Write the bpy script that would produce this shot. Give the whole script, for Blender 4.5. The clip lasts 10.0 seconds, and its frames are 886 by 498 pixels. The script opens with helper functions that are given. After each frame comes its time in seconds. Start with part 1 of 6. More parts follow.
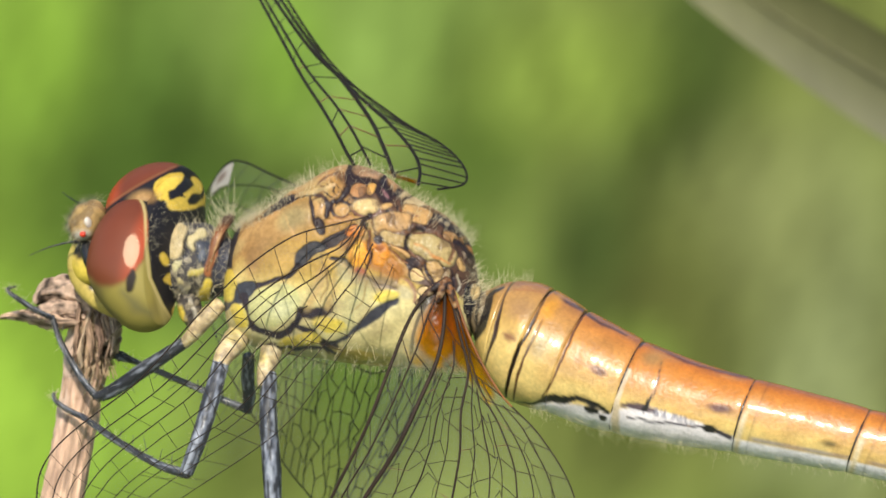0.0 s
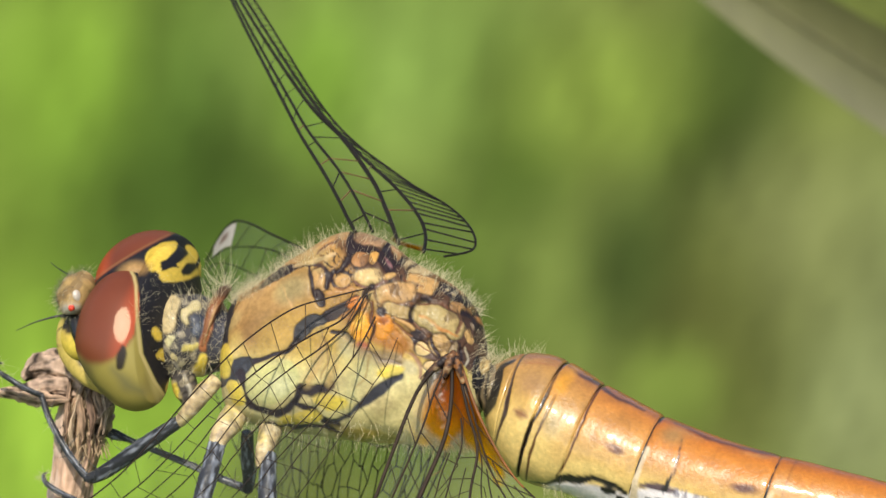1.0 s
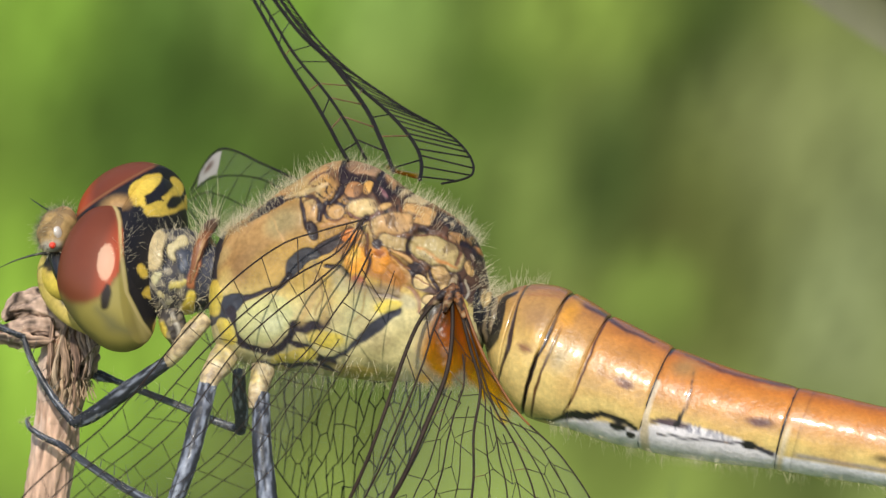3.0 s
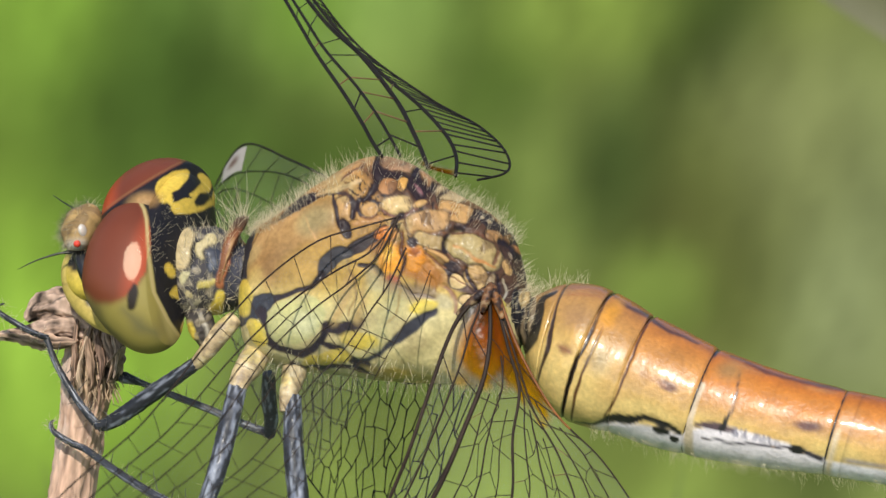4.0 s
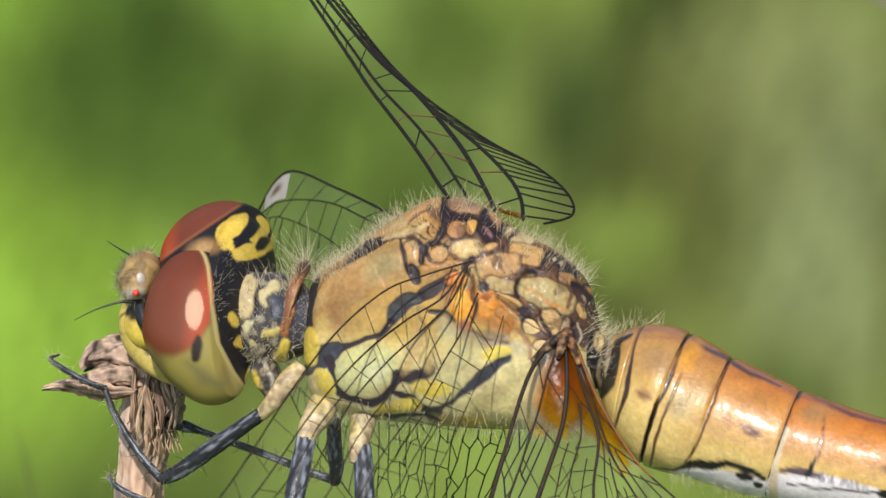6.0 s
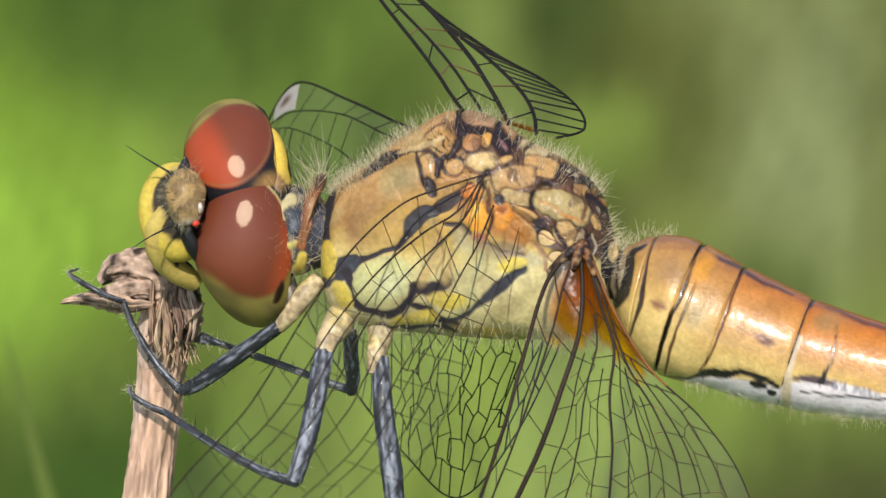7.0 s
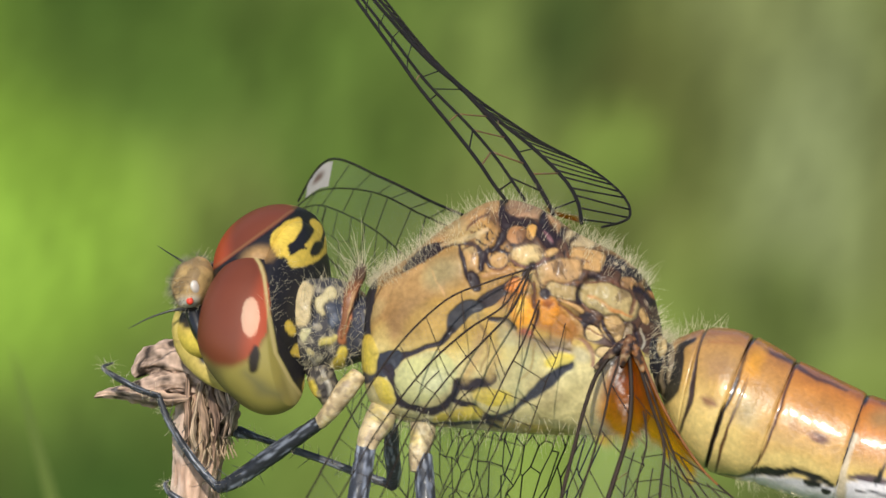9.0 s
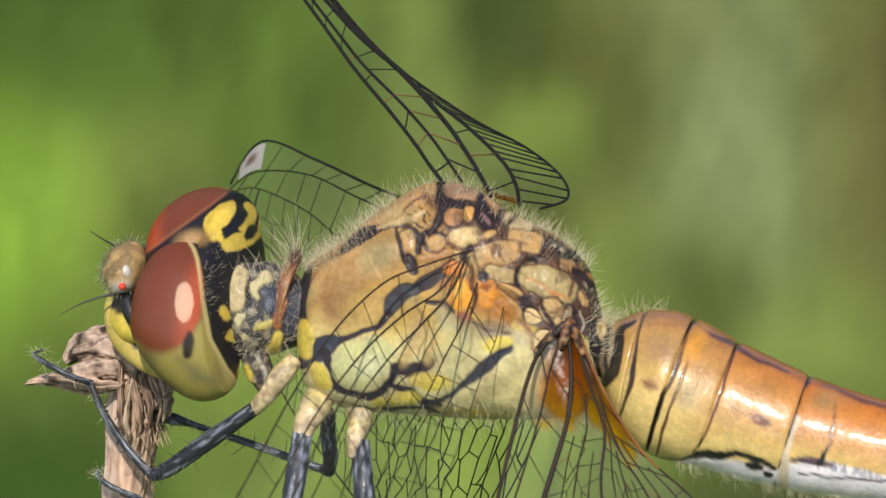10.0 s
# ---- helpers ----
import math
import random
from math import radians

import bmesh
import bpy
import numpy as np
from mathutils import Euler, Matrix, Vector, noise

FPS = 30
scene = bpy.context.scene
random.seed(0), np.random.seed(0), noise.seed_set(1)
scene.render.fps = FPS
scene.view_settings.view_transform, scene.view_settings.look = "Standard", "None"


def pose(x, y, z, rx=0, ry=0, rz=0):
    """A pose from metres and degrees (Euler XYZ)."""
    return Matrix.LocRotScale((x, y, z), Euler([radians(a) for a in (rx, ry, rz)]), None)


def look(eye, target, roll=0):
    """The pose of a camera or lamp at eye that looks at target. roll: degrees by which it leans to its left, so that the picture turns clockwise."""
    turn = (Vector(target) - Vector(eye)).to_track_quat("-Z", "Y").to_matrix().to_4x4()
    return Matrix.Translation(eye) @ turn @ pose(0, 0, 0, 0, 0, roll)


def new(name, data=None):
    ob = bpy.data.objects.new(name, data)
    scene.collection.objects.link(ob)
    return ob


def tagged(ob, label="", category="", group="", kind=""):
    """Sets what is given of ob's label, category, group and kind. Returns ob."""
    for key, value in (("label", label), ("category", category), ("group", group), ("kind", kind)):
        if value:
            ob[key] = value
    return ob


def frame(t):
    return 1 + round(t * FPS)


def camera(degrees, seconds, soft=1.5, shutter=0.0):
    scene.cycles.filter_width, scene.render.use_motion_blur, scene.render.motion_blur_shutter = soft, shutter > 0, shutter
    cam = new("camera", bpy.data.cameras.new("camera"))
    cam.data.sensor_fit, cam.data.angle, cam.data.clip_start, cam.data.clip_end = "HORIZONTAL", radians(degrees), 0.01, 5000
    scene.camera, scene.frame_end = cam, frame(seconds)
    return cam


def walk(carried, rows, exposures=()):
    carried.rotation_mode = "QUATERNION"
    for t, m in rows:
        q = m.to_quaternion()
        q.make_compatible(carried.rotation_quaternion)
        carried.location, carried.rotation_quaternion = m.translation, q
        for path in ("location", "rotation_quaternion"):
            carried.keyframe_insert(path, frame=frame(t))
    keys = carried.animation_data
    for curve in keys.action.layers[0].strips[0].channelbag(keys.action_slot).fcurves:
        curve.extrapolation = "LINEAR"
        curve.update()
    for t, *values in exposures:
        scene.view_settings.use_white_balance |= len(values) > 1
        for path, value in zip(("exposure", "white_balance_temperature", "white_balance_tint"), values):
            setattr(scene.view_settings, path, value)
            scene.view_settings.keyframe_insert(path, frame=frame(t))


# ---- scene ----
cam = camera(18, 10.0, soft=1.5)
cam.data.dof.use_dof = True
cam.data.dof.focus_distance = 0.0876
cam.data.dof.aperture_fstop = 250
walk(cam, [
    (0, pose(0.00565, -0.09631, 1.22532, 75.997, -2.808, 3.509)),
    (0.2, pose(0.00540, -0.09504, 1.22531, 75.220, -2.800, 3.581)),
    (0.5, pose(0.00504, -0.09343, 1.22538, 75.666, -2.243, 4.856)),
    (0.7, pose(0.00560, -0.09261, 1.22555, 76.133, -2.107, 4.550)),
    (1, pose(0.00637, -0.09084, 1.22582, 76.347, -2.005, 4.135)),
    (1.2, pose(0.00641, -0.09055, 1.22561, 76.236, -1.720, 4.236)),
    (1.5, pose(0.00646, -0.08962, 1.22526, 74.808, -1.843, 3.339)),
    (1.7, pose(0.00639, -0.08952, 1.22534, 76.088, -1.732, 2.822)),
    (2, pose(0.00625, -0.08877, 1.22535, 74.778, -1.365, 3.881)),
    (2.2, pose(0.00590, -0.08855, 1.22559, 74.601, -1.095, 4.014)),
    (3.3, pose(0.00551, -0.08604, 1.22529, 74.527, -1.149, 3.378)),
    (3.5, pose(0.00555, -0.08558, 1.22540, 74.514, -1.051, 3.626)),
    (3.8, pose(0.00484, -0.08479, 1.22506, 74.720, -0.886, 3.802)),
    (4, pose(0.00435, -0.08435, 1.22479, 74.418, -1.060, 3.524)),
    (4.2, pose(0.00410, -0.08376, 1.22492, 74.126, -1.390, 2.431)),
    (4.5, pose(0.00367, -0.08267, 1.22510, 74.611, -1.435, 2.215)),
    (4.7, pose(0.00259, -0.08198, 1.22547, 73.576, -1.619, 1.735)),
    (5, pose(0.00096, -0.08147, 1.22634, 72.854, -0.211, 1.486)),
    (5.2, pose(0.00136, -0.08118, 1.22636, 74.303, -0.452, 1.107)),
    (5.5, pose(0.00199, -0.08079, 1.22637, 73.361, -0.683, 0.859)),
    (5.7, pose(0.00106, -0.08092, 1.22686, 73.431, -0.418, 1.769)),
    (6.8, pose(0.00081, -0.08306, 1.22658, 72.759, 0.023, 2.923)),
    (7, pose(-0.00004, -0.08222, 1.22758, 71.265, 0.161, 1.990)),
    (7.2, pose(0.00006, -0.08041, 1.22788, 70.066, 0.058, 0.934)),
    (7.5, pose(0.00000, -0.08020, 1.22919, 70.000, -0.000, 0.000)),
    (7.8, pose(-0.00030, -0.08016, 1.22910, 70.973, -0.045, 0.286)),
    (8, pose(-0.00052, -0.08016, 1.22906, 70.638, -0.130, 0.391)),
    (8.2, pose(-0.00071, -0.07990, 1.22931, 70.733, -0.143, 0.150)),
    (8.5, pose(-0.00095, -0.07969, 1.22974, 71.485, 0.167, 0.859)),
    (8.7, pose(-0.00110, -0.07987, 1.22960, 71.355, 0.396, 1.801)),
    (9, pose(-0.00123, -0.07955, 1.22916, 71.566, 0.458, 2.026)),
    (9.2, pose(-0.00145, -0.07932, 1.22907, 71.579, 0.613, 1.755)),
    (9.5, pose(-0.00178, -0.07895, 1.22894, 71.051, 0.248, 0.589)),
    (9.7, pose(-0.00167, -0.07860, 1.22886, 70.915, 0.328, 0.773)),
    (10, pose(-0.00149, -0.07845, 1.22886, 71.154, 0.338, 0.528)),
], [(0, 0.17, 6800, 8), (0.5, 0.15, 6850, 8), (1, 0.10, 6900, 8), (2, 0.02, 6700, 9), (4, -0.04, 6500, 10), (7.5, 0.0, 6500, 10), (10, -0.04, 6450, 10)])

# ---- light: high sun behind the camera's shoulder, clear sky ----
SUN = Vector((-0.06, -0.66, 0.76)).normalized()
world = bpy.data.worlds.new("sky")
scene.world = world
world.use_nodes = True
sky = world.node_tree.nodes.new("ShaderNodeTexSky")
sky.sky_type, sky.sun_disc = "NISHITA", False
sky.sun_elevation, sky.sun_rotation = math.asin(SUN.z), math.atan2(SUN.x, SUN.y)
bg = world.node_tree.nodes["Background"]
bg.inputs["Strength"].default_value = 0.15
world.node_tree.links.new(sky.outputs["Color"], bg.inputs["Color"])
sun = new("sun", bpy.data.lights.new("sun", "SUN"))
sun.data.energy, sun.data.angle, sun.data.color = 4.2, radians(0.6), (1.0, 0.95, 0.86)
sun.matrix_world = look(SUN * 3, (0, 0, 0))
scene.view_settings.exposure = 0.02

# ---- materials ----
def shader(name):
    m = bpy.data.materials.new(name)
    m.use_nodes = True
    nt = m.node_tree
    return m, nt, nt.nodes["Principled BSDF"]


def node(nt, kind, **inputs):
    n = nt.nodes.new(kind)
    for k, v in inputs.items():
        n.inputs[k.replace("_", " ")].default_value = v
    return n


def grain(nt, bsdf, base, size, amount, bump=0.3, stretch=(1, 1, 1), detail=5.0, dist=0.00004):
    """Two scales of tone on the colour socket base, and a fine relief."""
    tc = nt.nodes.new("ShaderNodeTexCoord")
    mp = node(nt, "ShaderNodeMapping", Scale=stretch)
    nt.links.new(tc.outputs["Object"], mp.inputs["Vector"])
    fine = node(nt, "ShaderNodeTexNoise", Scale=size, Detail=detail)
    wide = node(nt, "ShaderNodeTexNoise", Scale=size * 0.17, Detail=2.0)
    for n in (fine, wide):
        nt.links.new(mp.outputs["Vector"], n.inputs["Vector"])
    add = nt.nodes.new("ShaderNodeMath")
    add.operation = "ADD"
    nt.links.new(fine.outputs["Fac"], add.inputs[0])
    nt.links.new(wide.outputs["Fac"], add.inputs[1])
    rng = node(nt, "ShaderNodeMapRange", From_Min=0.6, From_Max=1.4, To_Min=1 - amount, To_Max=1 + amount)
    nt.links.new(add.outputs[0], rng.inputs["Value"])
    mul = nt.nodes.new("ShaderNodeVectorMath")
    mul.operation = "SCALE"
    nt.links.new(base, mul.inputs[0])
    nt.links.new(rng.outputs[0], mul.inputs["Scale"])
    nt.links.new(mul.outputs[0], bsdf.inputs["Base Color"])
    bp = node(nt, "ShaderNodeBump", Strength=bump, Distance=dist)
    nt.links.new(fine.outputs["Fac"], bp.inputs["Height"])
    nt.links.new(bp.outputs["Normal"], bsdf.inputs["Normal"])
    return fine


def plain(name, rgb, rough=0.5, size=4000.0, amount=0.25, bump=0.25, stretch=(1, 1, 1), coat=0.0, spec=0.5, dist=0.00003, sss=0.0):
    m, nt, b = shader(name)
    c = nt.nodes.new("ShaderNodeRGB")
    c.outputs[0].default_value = (*rgb, 1)
    grain(nt, b, c.outputs[0], size, amount, bump, stretch, dist=dist)
    b.inputs["Roughness"].default_value = rough
    b.inputs["Coat Weight"].default_value = coat
    b.inputs["Coat Roughness"].default_value = 0.12
    b.inputs["Specular IOR Level"].default_value = spec
    return m


def painted(name, rough=0.4, size=3500.0, amount=0.2, bump=0.25, coat=0.0, spec=0.5, dist=0.00003, coat_rough=0.15):
    """Chitin whose markings are in the colour attribute 'tone'."""
    m, nt, b = shader(name)
    a = nt.nodes.new("ShaderNodeAttribute")
    a.attribute_name = "tone"
    grain(nt, b, a.outputs["Color"], size, amount, bump, dist=dist)
    b.inputs["Roughness"].default_value = rough
    b.inputs["Coat Weight"].default_value = coat
    b.inputs["Coat Roughness"].default_value = coat_rough
    b.inputs["Specular IOR Level"].default_value = spec
    return m


CUTICLE = painted("cuticle", 0.46, 7000.0, 0.26, 0.35, 0.04, 0.2)
SHELL = painted("abdomen_shell", 0.40, 8000.0, 0.20, 0.7, 0.8, 0.5, 0.00003, 0.12)
EYE = painted("compound_eye", 0.55, 1500.0, 0.06, 0.0, 0.03, 0.1, 0.00001, 0.3)


def facet_glint(m):
    """Thousands of lens facets throw the sun back as one sharp-edged disc."""
    nt = m.node_tree
    disc = node(nt, "ShaderNodeBsdfToon", Color=(1.0, 0.84, 0.64, 1), Size=0.18, Smooth=0.04)
    disc.component = "GLOSSY"
    tc = nt.nodes.new("ShaderNodeTexCoord")
    cells = node(nt, "ShaderNodeTexVoronoi", Scale=9000.0)
    nt.links.new(tc.outputs["Object"], cells.inputs["Vector"])
    bp = node(nt, "ShaderNodeBump", Strength=0.05, Distance=0.00002)
    nt.links.new(cells.outputs["Distance"], bp.inputs["Height"])
    nt.links.new(bp.outputs["Normal"], disc.inputs["Normal"])
    mx = nt.nodes.new("ShaderNodeMixShader")
    mx.inputs[0].default_value = 0.05
    nt.links.new(nt.nodes["Principled BSDF"].outputs[0], mx.inputs[1])
    nt.links.new(disc.outputs[0], mx.inputs[2])
    nt.links.new(mx.outputs[0], nt.nodes["Material Output"].inputs["Surface"])


facet_glint(EYE)
BLACK = plain("black_chitin", (0.010, 0.010, 0.012), 0.36, 3000.0, 0.4, 0.5, coat=0.2)
BLOOM = painted("bloomed_leg", 0.5, 2600.0, 0.5, 0.9, 0.08, 0.4, 0.00005)
VEIN = plain("vein", (0.014, 0.011, 0.009), 0.6, 2500.0, 0.4, 0.2, spec=0.2)
VEIN_BROWN = plain("vein_brown", (0.030, 0.019, 0.013), 0.6, 2500.0, 0.4, 0.2, spec=0.2)
VEIN_PALE = plain("vein_pale", (0.16, 0.085, 0.03), 0.4, 2500.0, 0.4, 0.2)
VEIN_AMBER = plain("vein_amber", (0.22, 0.075, 0.014), 0.35, 2500.0, 0.4, 0.2)
STIGMA = painted("stigma", 0.5, 2500.0, 0.15, 0.3)
GLINT = plain("brow_glint", (0.62, 0.56, 0.48), 0.2, 1500.0, 0.3, 0.1, coat=1.0)
RED = plain("red_ocellus", (0.75, 0.06, 0.03), 0.12, 1500.0, 0.1, 0.0, coat=0.8)


def hair_material(name, rgb):
    m, nt, b = shader(name)
    b.inputs["Base Color"].default_value = (*rgb, 1)
    b.inputs["Roughness"].default_value = 0.35
    b.inputs["Specular IOR Level"].default_value = 0.7
    b.inputs["Transmission Weight"].default_value = 0.25
    return m


HAIR = hair_material("pale_hair", (0.80, 0.70, 0.45))
HAIR_DARK = hair_material("dark_bristle", (0.02, 0.018, 0.016))


def membrane_material(name, haze_share):
    m = bpy.data.materials.new(name)
    m.use_nodes = True
    nt = m.node_tree
    nt.nodes.clear()
    out = nt.nodes.new("ShaderNodeOutputMaterial")
    a = nt.nodes.new("ShaderNodeAttribute")
    a.attribute_name = "tone"
    clear = nt.nodes.new("ShaderNodeBsdfTransparent")
    nt.links.new(a.outputs["Color"], clear.inputs["Color"])
    gloss = node(nt, "ShaderNodeBsdfGlossy", Roughness=0.24)
    tc = nt.nodes.new("ShaderNodeTexCoord")
    n = node(nt, "ShaderNodeTexNoise", Scale=900.0, Detail=3.0)
    nt.links.new(tc.outputs["Object"], n.inputs["Vector"])
    bp = node(nt, "ShaderNodeBump", Strength=0.5, Distance=0.0002)
    nt.links.new(n.outputs["Fac"], bp.inputs["Height"])
    nt.links.new(bp.outputs["Normal"], gloss.inputs["Normal"])
    haze = node(nt, "ShaderNodeBsdfDiffuse", Color=(0.78, 0.74, 0.62, 1))
    m1 = nt.nodes.new("ShaderNodeMixShader")
    nt.links.new(a.outputs["Color"], haze.inputs["Color"])
    split = nt.nodes.new("ShaderNodeSeparateColor")
    nt.links.new(a.outputs["Color"], split.inputs["Color"])
    # stained membrane scatters more than clear
    share = node(nt, "ShaderNodeMapRange", From_Min=0.95, From_Max=0.0, To_Min=haze_share, To_Max=0.14)
    nt.links.new(split.outputs["Blue"], share.inputs["Value"])
    nt.links.new(share.outputs[0], m1.inputs[0])
    nt.links.new(clear.outputs[0], m1.inputs[1])
    nt.links.new(haze.outputs[0], m1.inputs[2])
    m2 = nt.nodes.new("ShaderNodeMixShader")
    m2.inputs[0].default_value = 0.006
    nt.links.new(m1.outputs[0], m2.inputs[1])
    nt.links.new(gloss.outputs[0], m2.inputs[2])
    nt.links.new(m2.outputs[0], out.inputs["Surface"])
    return m


MEMBRANE = membrane_material("wing_membrane", 0.008)
DUSTY = membrane_material("dusty_wing_membrane", 0.02)

# ---- the drawing sheet: 58 units to a millimetre, a to the right, b down, y millimetres away from the sheet ----
MM = 0.001
TILT, HIGH, REACH = -20.0, 1.2, 85.3
BODY = pose(0, 0, HIGH, TILT, 0, 0)


def P(a, b, y=0.0):
    s = (REACH + y) / REACH / 58
    return np.array(((a - 789) * s, y, (378 - b) * s))


def sheet(p):
    """Sheet coordinates a, b of points in millimetres."""
    p = np.asarray(p, float)
    s = 58 * REACH / (REACH + p[..., 1])
    return p[..., 0] * s + 789, 378 - p[..., 2] * s


def mesh_from(name, v, f, tone=None, smooth=True):
    me = bpy.data.meshes.new(name)
    me.from_pydata((np.asarray(v) * MM).tolist(), [], f)
    if tone is not None:
        at = me.color_attributes.new("tone", "FLOAT_COLOR", "POINT")
        rgba = np.ones((len(v), 4), np.float32)
        rgba[:, :3] = tone
        at.data.foreach_set("color", rgba.ravel())
    if smooth:
        me.polygons.foreach_set("use_smooth", [True] * len(me.polygons))
    me.update()
    return me


def part(name, me, material, parent, label=""):
    ob = new(name, me)
    ob.data.materials.clear()
    ob.data.materials.append(material)
    ob.parent = parent
    return tagged(ob, label)


def grid_faces(n, m, wrap=True):
    """Quads of n rings of m points."""
    f = []
    for i in range(n - 1):
        for j in range(m if wrap else m - 1):
            k = (j + 1) % m
            f.append((i * m + j, i * m + k, (i + 1) * m + k, (i + 1) * m + j))
    return f


def capped(n, m):
    return grid_faces(n, m) + [tuple(range(m - 1, -1, -1)), tuple(range((n - 1) * m, n * m))]


def curve_points(pts, n):
    """A smooth curve through the points, n samples evenly along the index."""
    p = np.asarray(pts, float)
    k = len(p)
    t = np.linspace(0, k - 1, n)
    i = np.clip(t.astype(int), 0, k - 2)
    u = (t - i)[:, None]
    g = lambda j: p[np.clip(j, 0, k - 1)]
    p0, p1, p2, p3 = g(i - 1), g(i), g(i + 1), g(i + 2)
    return 0.5 * (2 * p1 + (p2 - p0) * u + (2 * p0 - 5 * p1 + 4 * p2 - p3) * u ** 2 + (3 * p1 - p0 - 3 * p2 + p3) * u ** 3)


def tube(pts, radii, n=40, m=14, rough=0.0, freq=2.0, seed=0.0):
    """Vertices and faces of a tapered round rod along a smooth curve; radii in millimetres at even steps."""
    c = curve_points(pts, n)
    r = np.interp(np.linspace(0, 1, n), np.linspace(0, 1, len(radii)), radii)
    d = np.gradient(c, axis=0)
    d /= np.linalg.norm(d, axis=1)[:, None] + 1e-9
    ref = np.array((0.13, -1.0, 0.21))
    s = np.cross(d, ref)
    s /= np.linalg.norm(s, axis=1)[:, None] + 1e-9
    q = np.cross(d, s)
    v = []
    for i in range(n):
        for j in range(m):
            h = 2 * math.pi * j / m
            k = r[i]
            if rough:
                k *= 1 + rough * noise.noise((math.cos(h) * freq + seed, math.sin(h) * freq, i / n * 9 * freq))
            v.append(c[i] + k * (math.cos(h) * s[i] + math.sin(h) * q[i]))
    return np.array(v), capped(n, m)


def stitch(items):
    """Several (v, f) as one."""
    vs, fs, k = [], [], 0
    for v, f in items:
        vs.append(v)
        fs += [tuple(i + k for i in q) for q in f]
        k += len(v)
    return np.concatenate(vs), fs


def hairs(roots, ways, length, thick, bend=0.3, seed=1, jitter=0.35):
    """Thin tapered bristles of three bent steps."""
    rng = np.random.default_rng(seed)
    v, f = [], []
    for o, w in zip(roots, ways):
        w = w + rng.normal(0, jitter, 3)
        w /= np.linalg.norm(w)
        side = np.cross(w, (0.2, 1, 0.1))
        side /= np.linalg.norm(side) + 1e-9
        up = np.cross(side, w)
        ln = length * rng.uniform(0.55, 1.25)
        droop = rng.normal(0, bend, 3)
        k0 = len(v)
        for i, t in enumerate((0, 0.4, 0.75)):
            c = o + w * ln * t + droop * ln * t * t * 0.5
            r = thick * (1 - 0.75 * t)
            for h in (0, 2.094, 4.189):
                v.append(c + r * (math.cos(h) * side + math.sin(h) * up))
        v.append(o + w * ln + droop * ln * 0.5)
        for i in range(2):
            for j in range(3):
                f.append((k0 + i * 3 + j, k0 + i * 3 + (j + 1) % 3, k0 + i * 3 + 3 + (j + 1) % 3, k0 + i * 3 + 3 + j))
        for j in range(3):
            f.append((k0 + 6 + j, k0 + 6 + (j + 1) % 3, k0 + 9))
    return np.array(v), f


# ---- markings: soft-edged strokes and spots laid over a surface ----
def smooth01(x):
    x = np.clip(x, 0, 1)
    return x * x * (3 - 2 * x)


class Marks:
    """Collects tone and relief at points with sheet coordinates a, b."""

    def __init__(self, a, b, rgb, warp=0.0):
        self.a, self.b = np.array(a, float), np.array(b, float)
        if warp:
            for i in range(len(self.a)):
                x, y = self.a[i] / 24, self.b[i] / 24
                self.a[i] += warp * (noise.noise((x, y, 0.5)) + 0.25 * noise.noise((x * 2.3, y * 2.3, 4.5)))
                self.b[i] += warp * (noise.noise((x, y, 9.5)) + 0.25 * noise.noise((x * 2.3, y * 2.3, 14.5)))
        self.tone = np.ones((len(self.a), 3)) * np.asarray(rgb, float)
        self.lift = np.zeros(len(self.a))

    def mix(self, m, rgb):
        self.tone += m[:, None] * (np.asarray(rgb, float) - self.tone)

    def line(self, rgb, width, *pts, lift=0.0, soft=3.0):
        """A stroke through (a, b) pairs; width may be one value or a value a point."""
        p = curve_points([(x, y) for x, y in pts], 8 * len(pts)) if len(pts) > 2 else np.array(pts, float)
        w = np.interp(np.linspace(0, 1, len(p)), np.linspace(0, 1, len(np.atleast_1d(width))), np.atleast_1d(width))
        best = np.full(len(self.a), 1e9)
        for i in range(len(p) - 1):
            d = p[i + 1] - p[i]
            t = np.clip(((self.a - p[i, 0]) * d[0] + (self.b - p[i, 1]) * d[1]) / (d @ d + 1e-9), 0, 1)
            r = np.hypot(self.a - p[i, 0] - t * d[0], self.b - p[i, 1] - t * d[1]) - 0.5 * (w[i] + t * (w[i + 1] - w[i]))
            best = np.minimum(best, r)
        m = smooth01(0.5 - best / (2 * soft))
        self.mix(m, rgb)
        self.lift += lift * m
        return self

    def spot(self, rgb, a, b, ra, rb, turn=0.0, lift=0.0, soft=0.12, power=2.0, rim=0.0):
        """A filled oval; lift raises it as a dome."""
        c, s = math.cos(radians(turn)), math.sin(radians(turn))
        x, y = self.a - a, self.b - b
        u, w = (c * x + s * y) / ra, (-s * x + c * y) / rb
        r = (np.abs(u) ** power + np.abs(w) ** power) ** (1 / power)
        if rim:
            m = smooth01((1 + rim - r) / rim)
            self.mix(m, INK)
            self.lift -= 0.05 * m
        m = smooth01(0.5 + (1 - r) / (2 * soft))
        self.mix(m, rgb)
        self.lift += 0.6 * lift * np.sqrt(np.clip(1 - r * r, 0, 1))
        return self

    def blend(self, rgb, m):
        self.mix(np.clip(m, 0, 1), rgb)
        return self


INK = (0.013, 0.012, 0.015)
TAN = (0.40, 0.245, 0.088)
STRAW = (0.55, 0.40, 0.11)
LEMON = (0.62, 0.47, 0.075)
OLIVE = (0.40, 0.36, 0.12)
AMBER = (0.55, 0.20, 0.02)
RUST = (0.42, 0.13, 0.018)


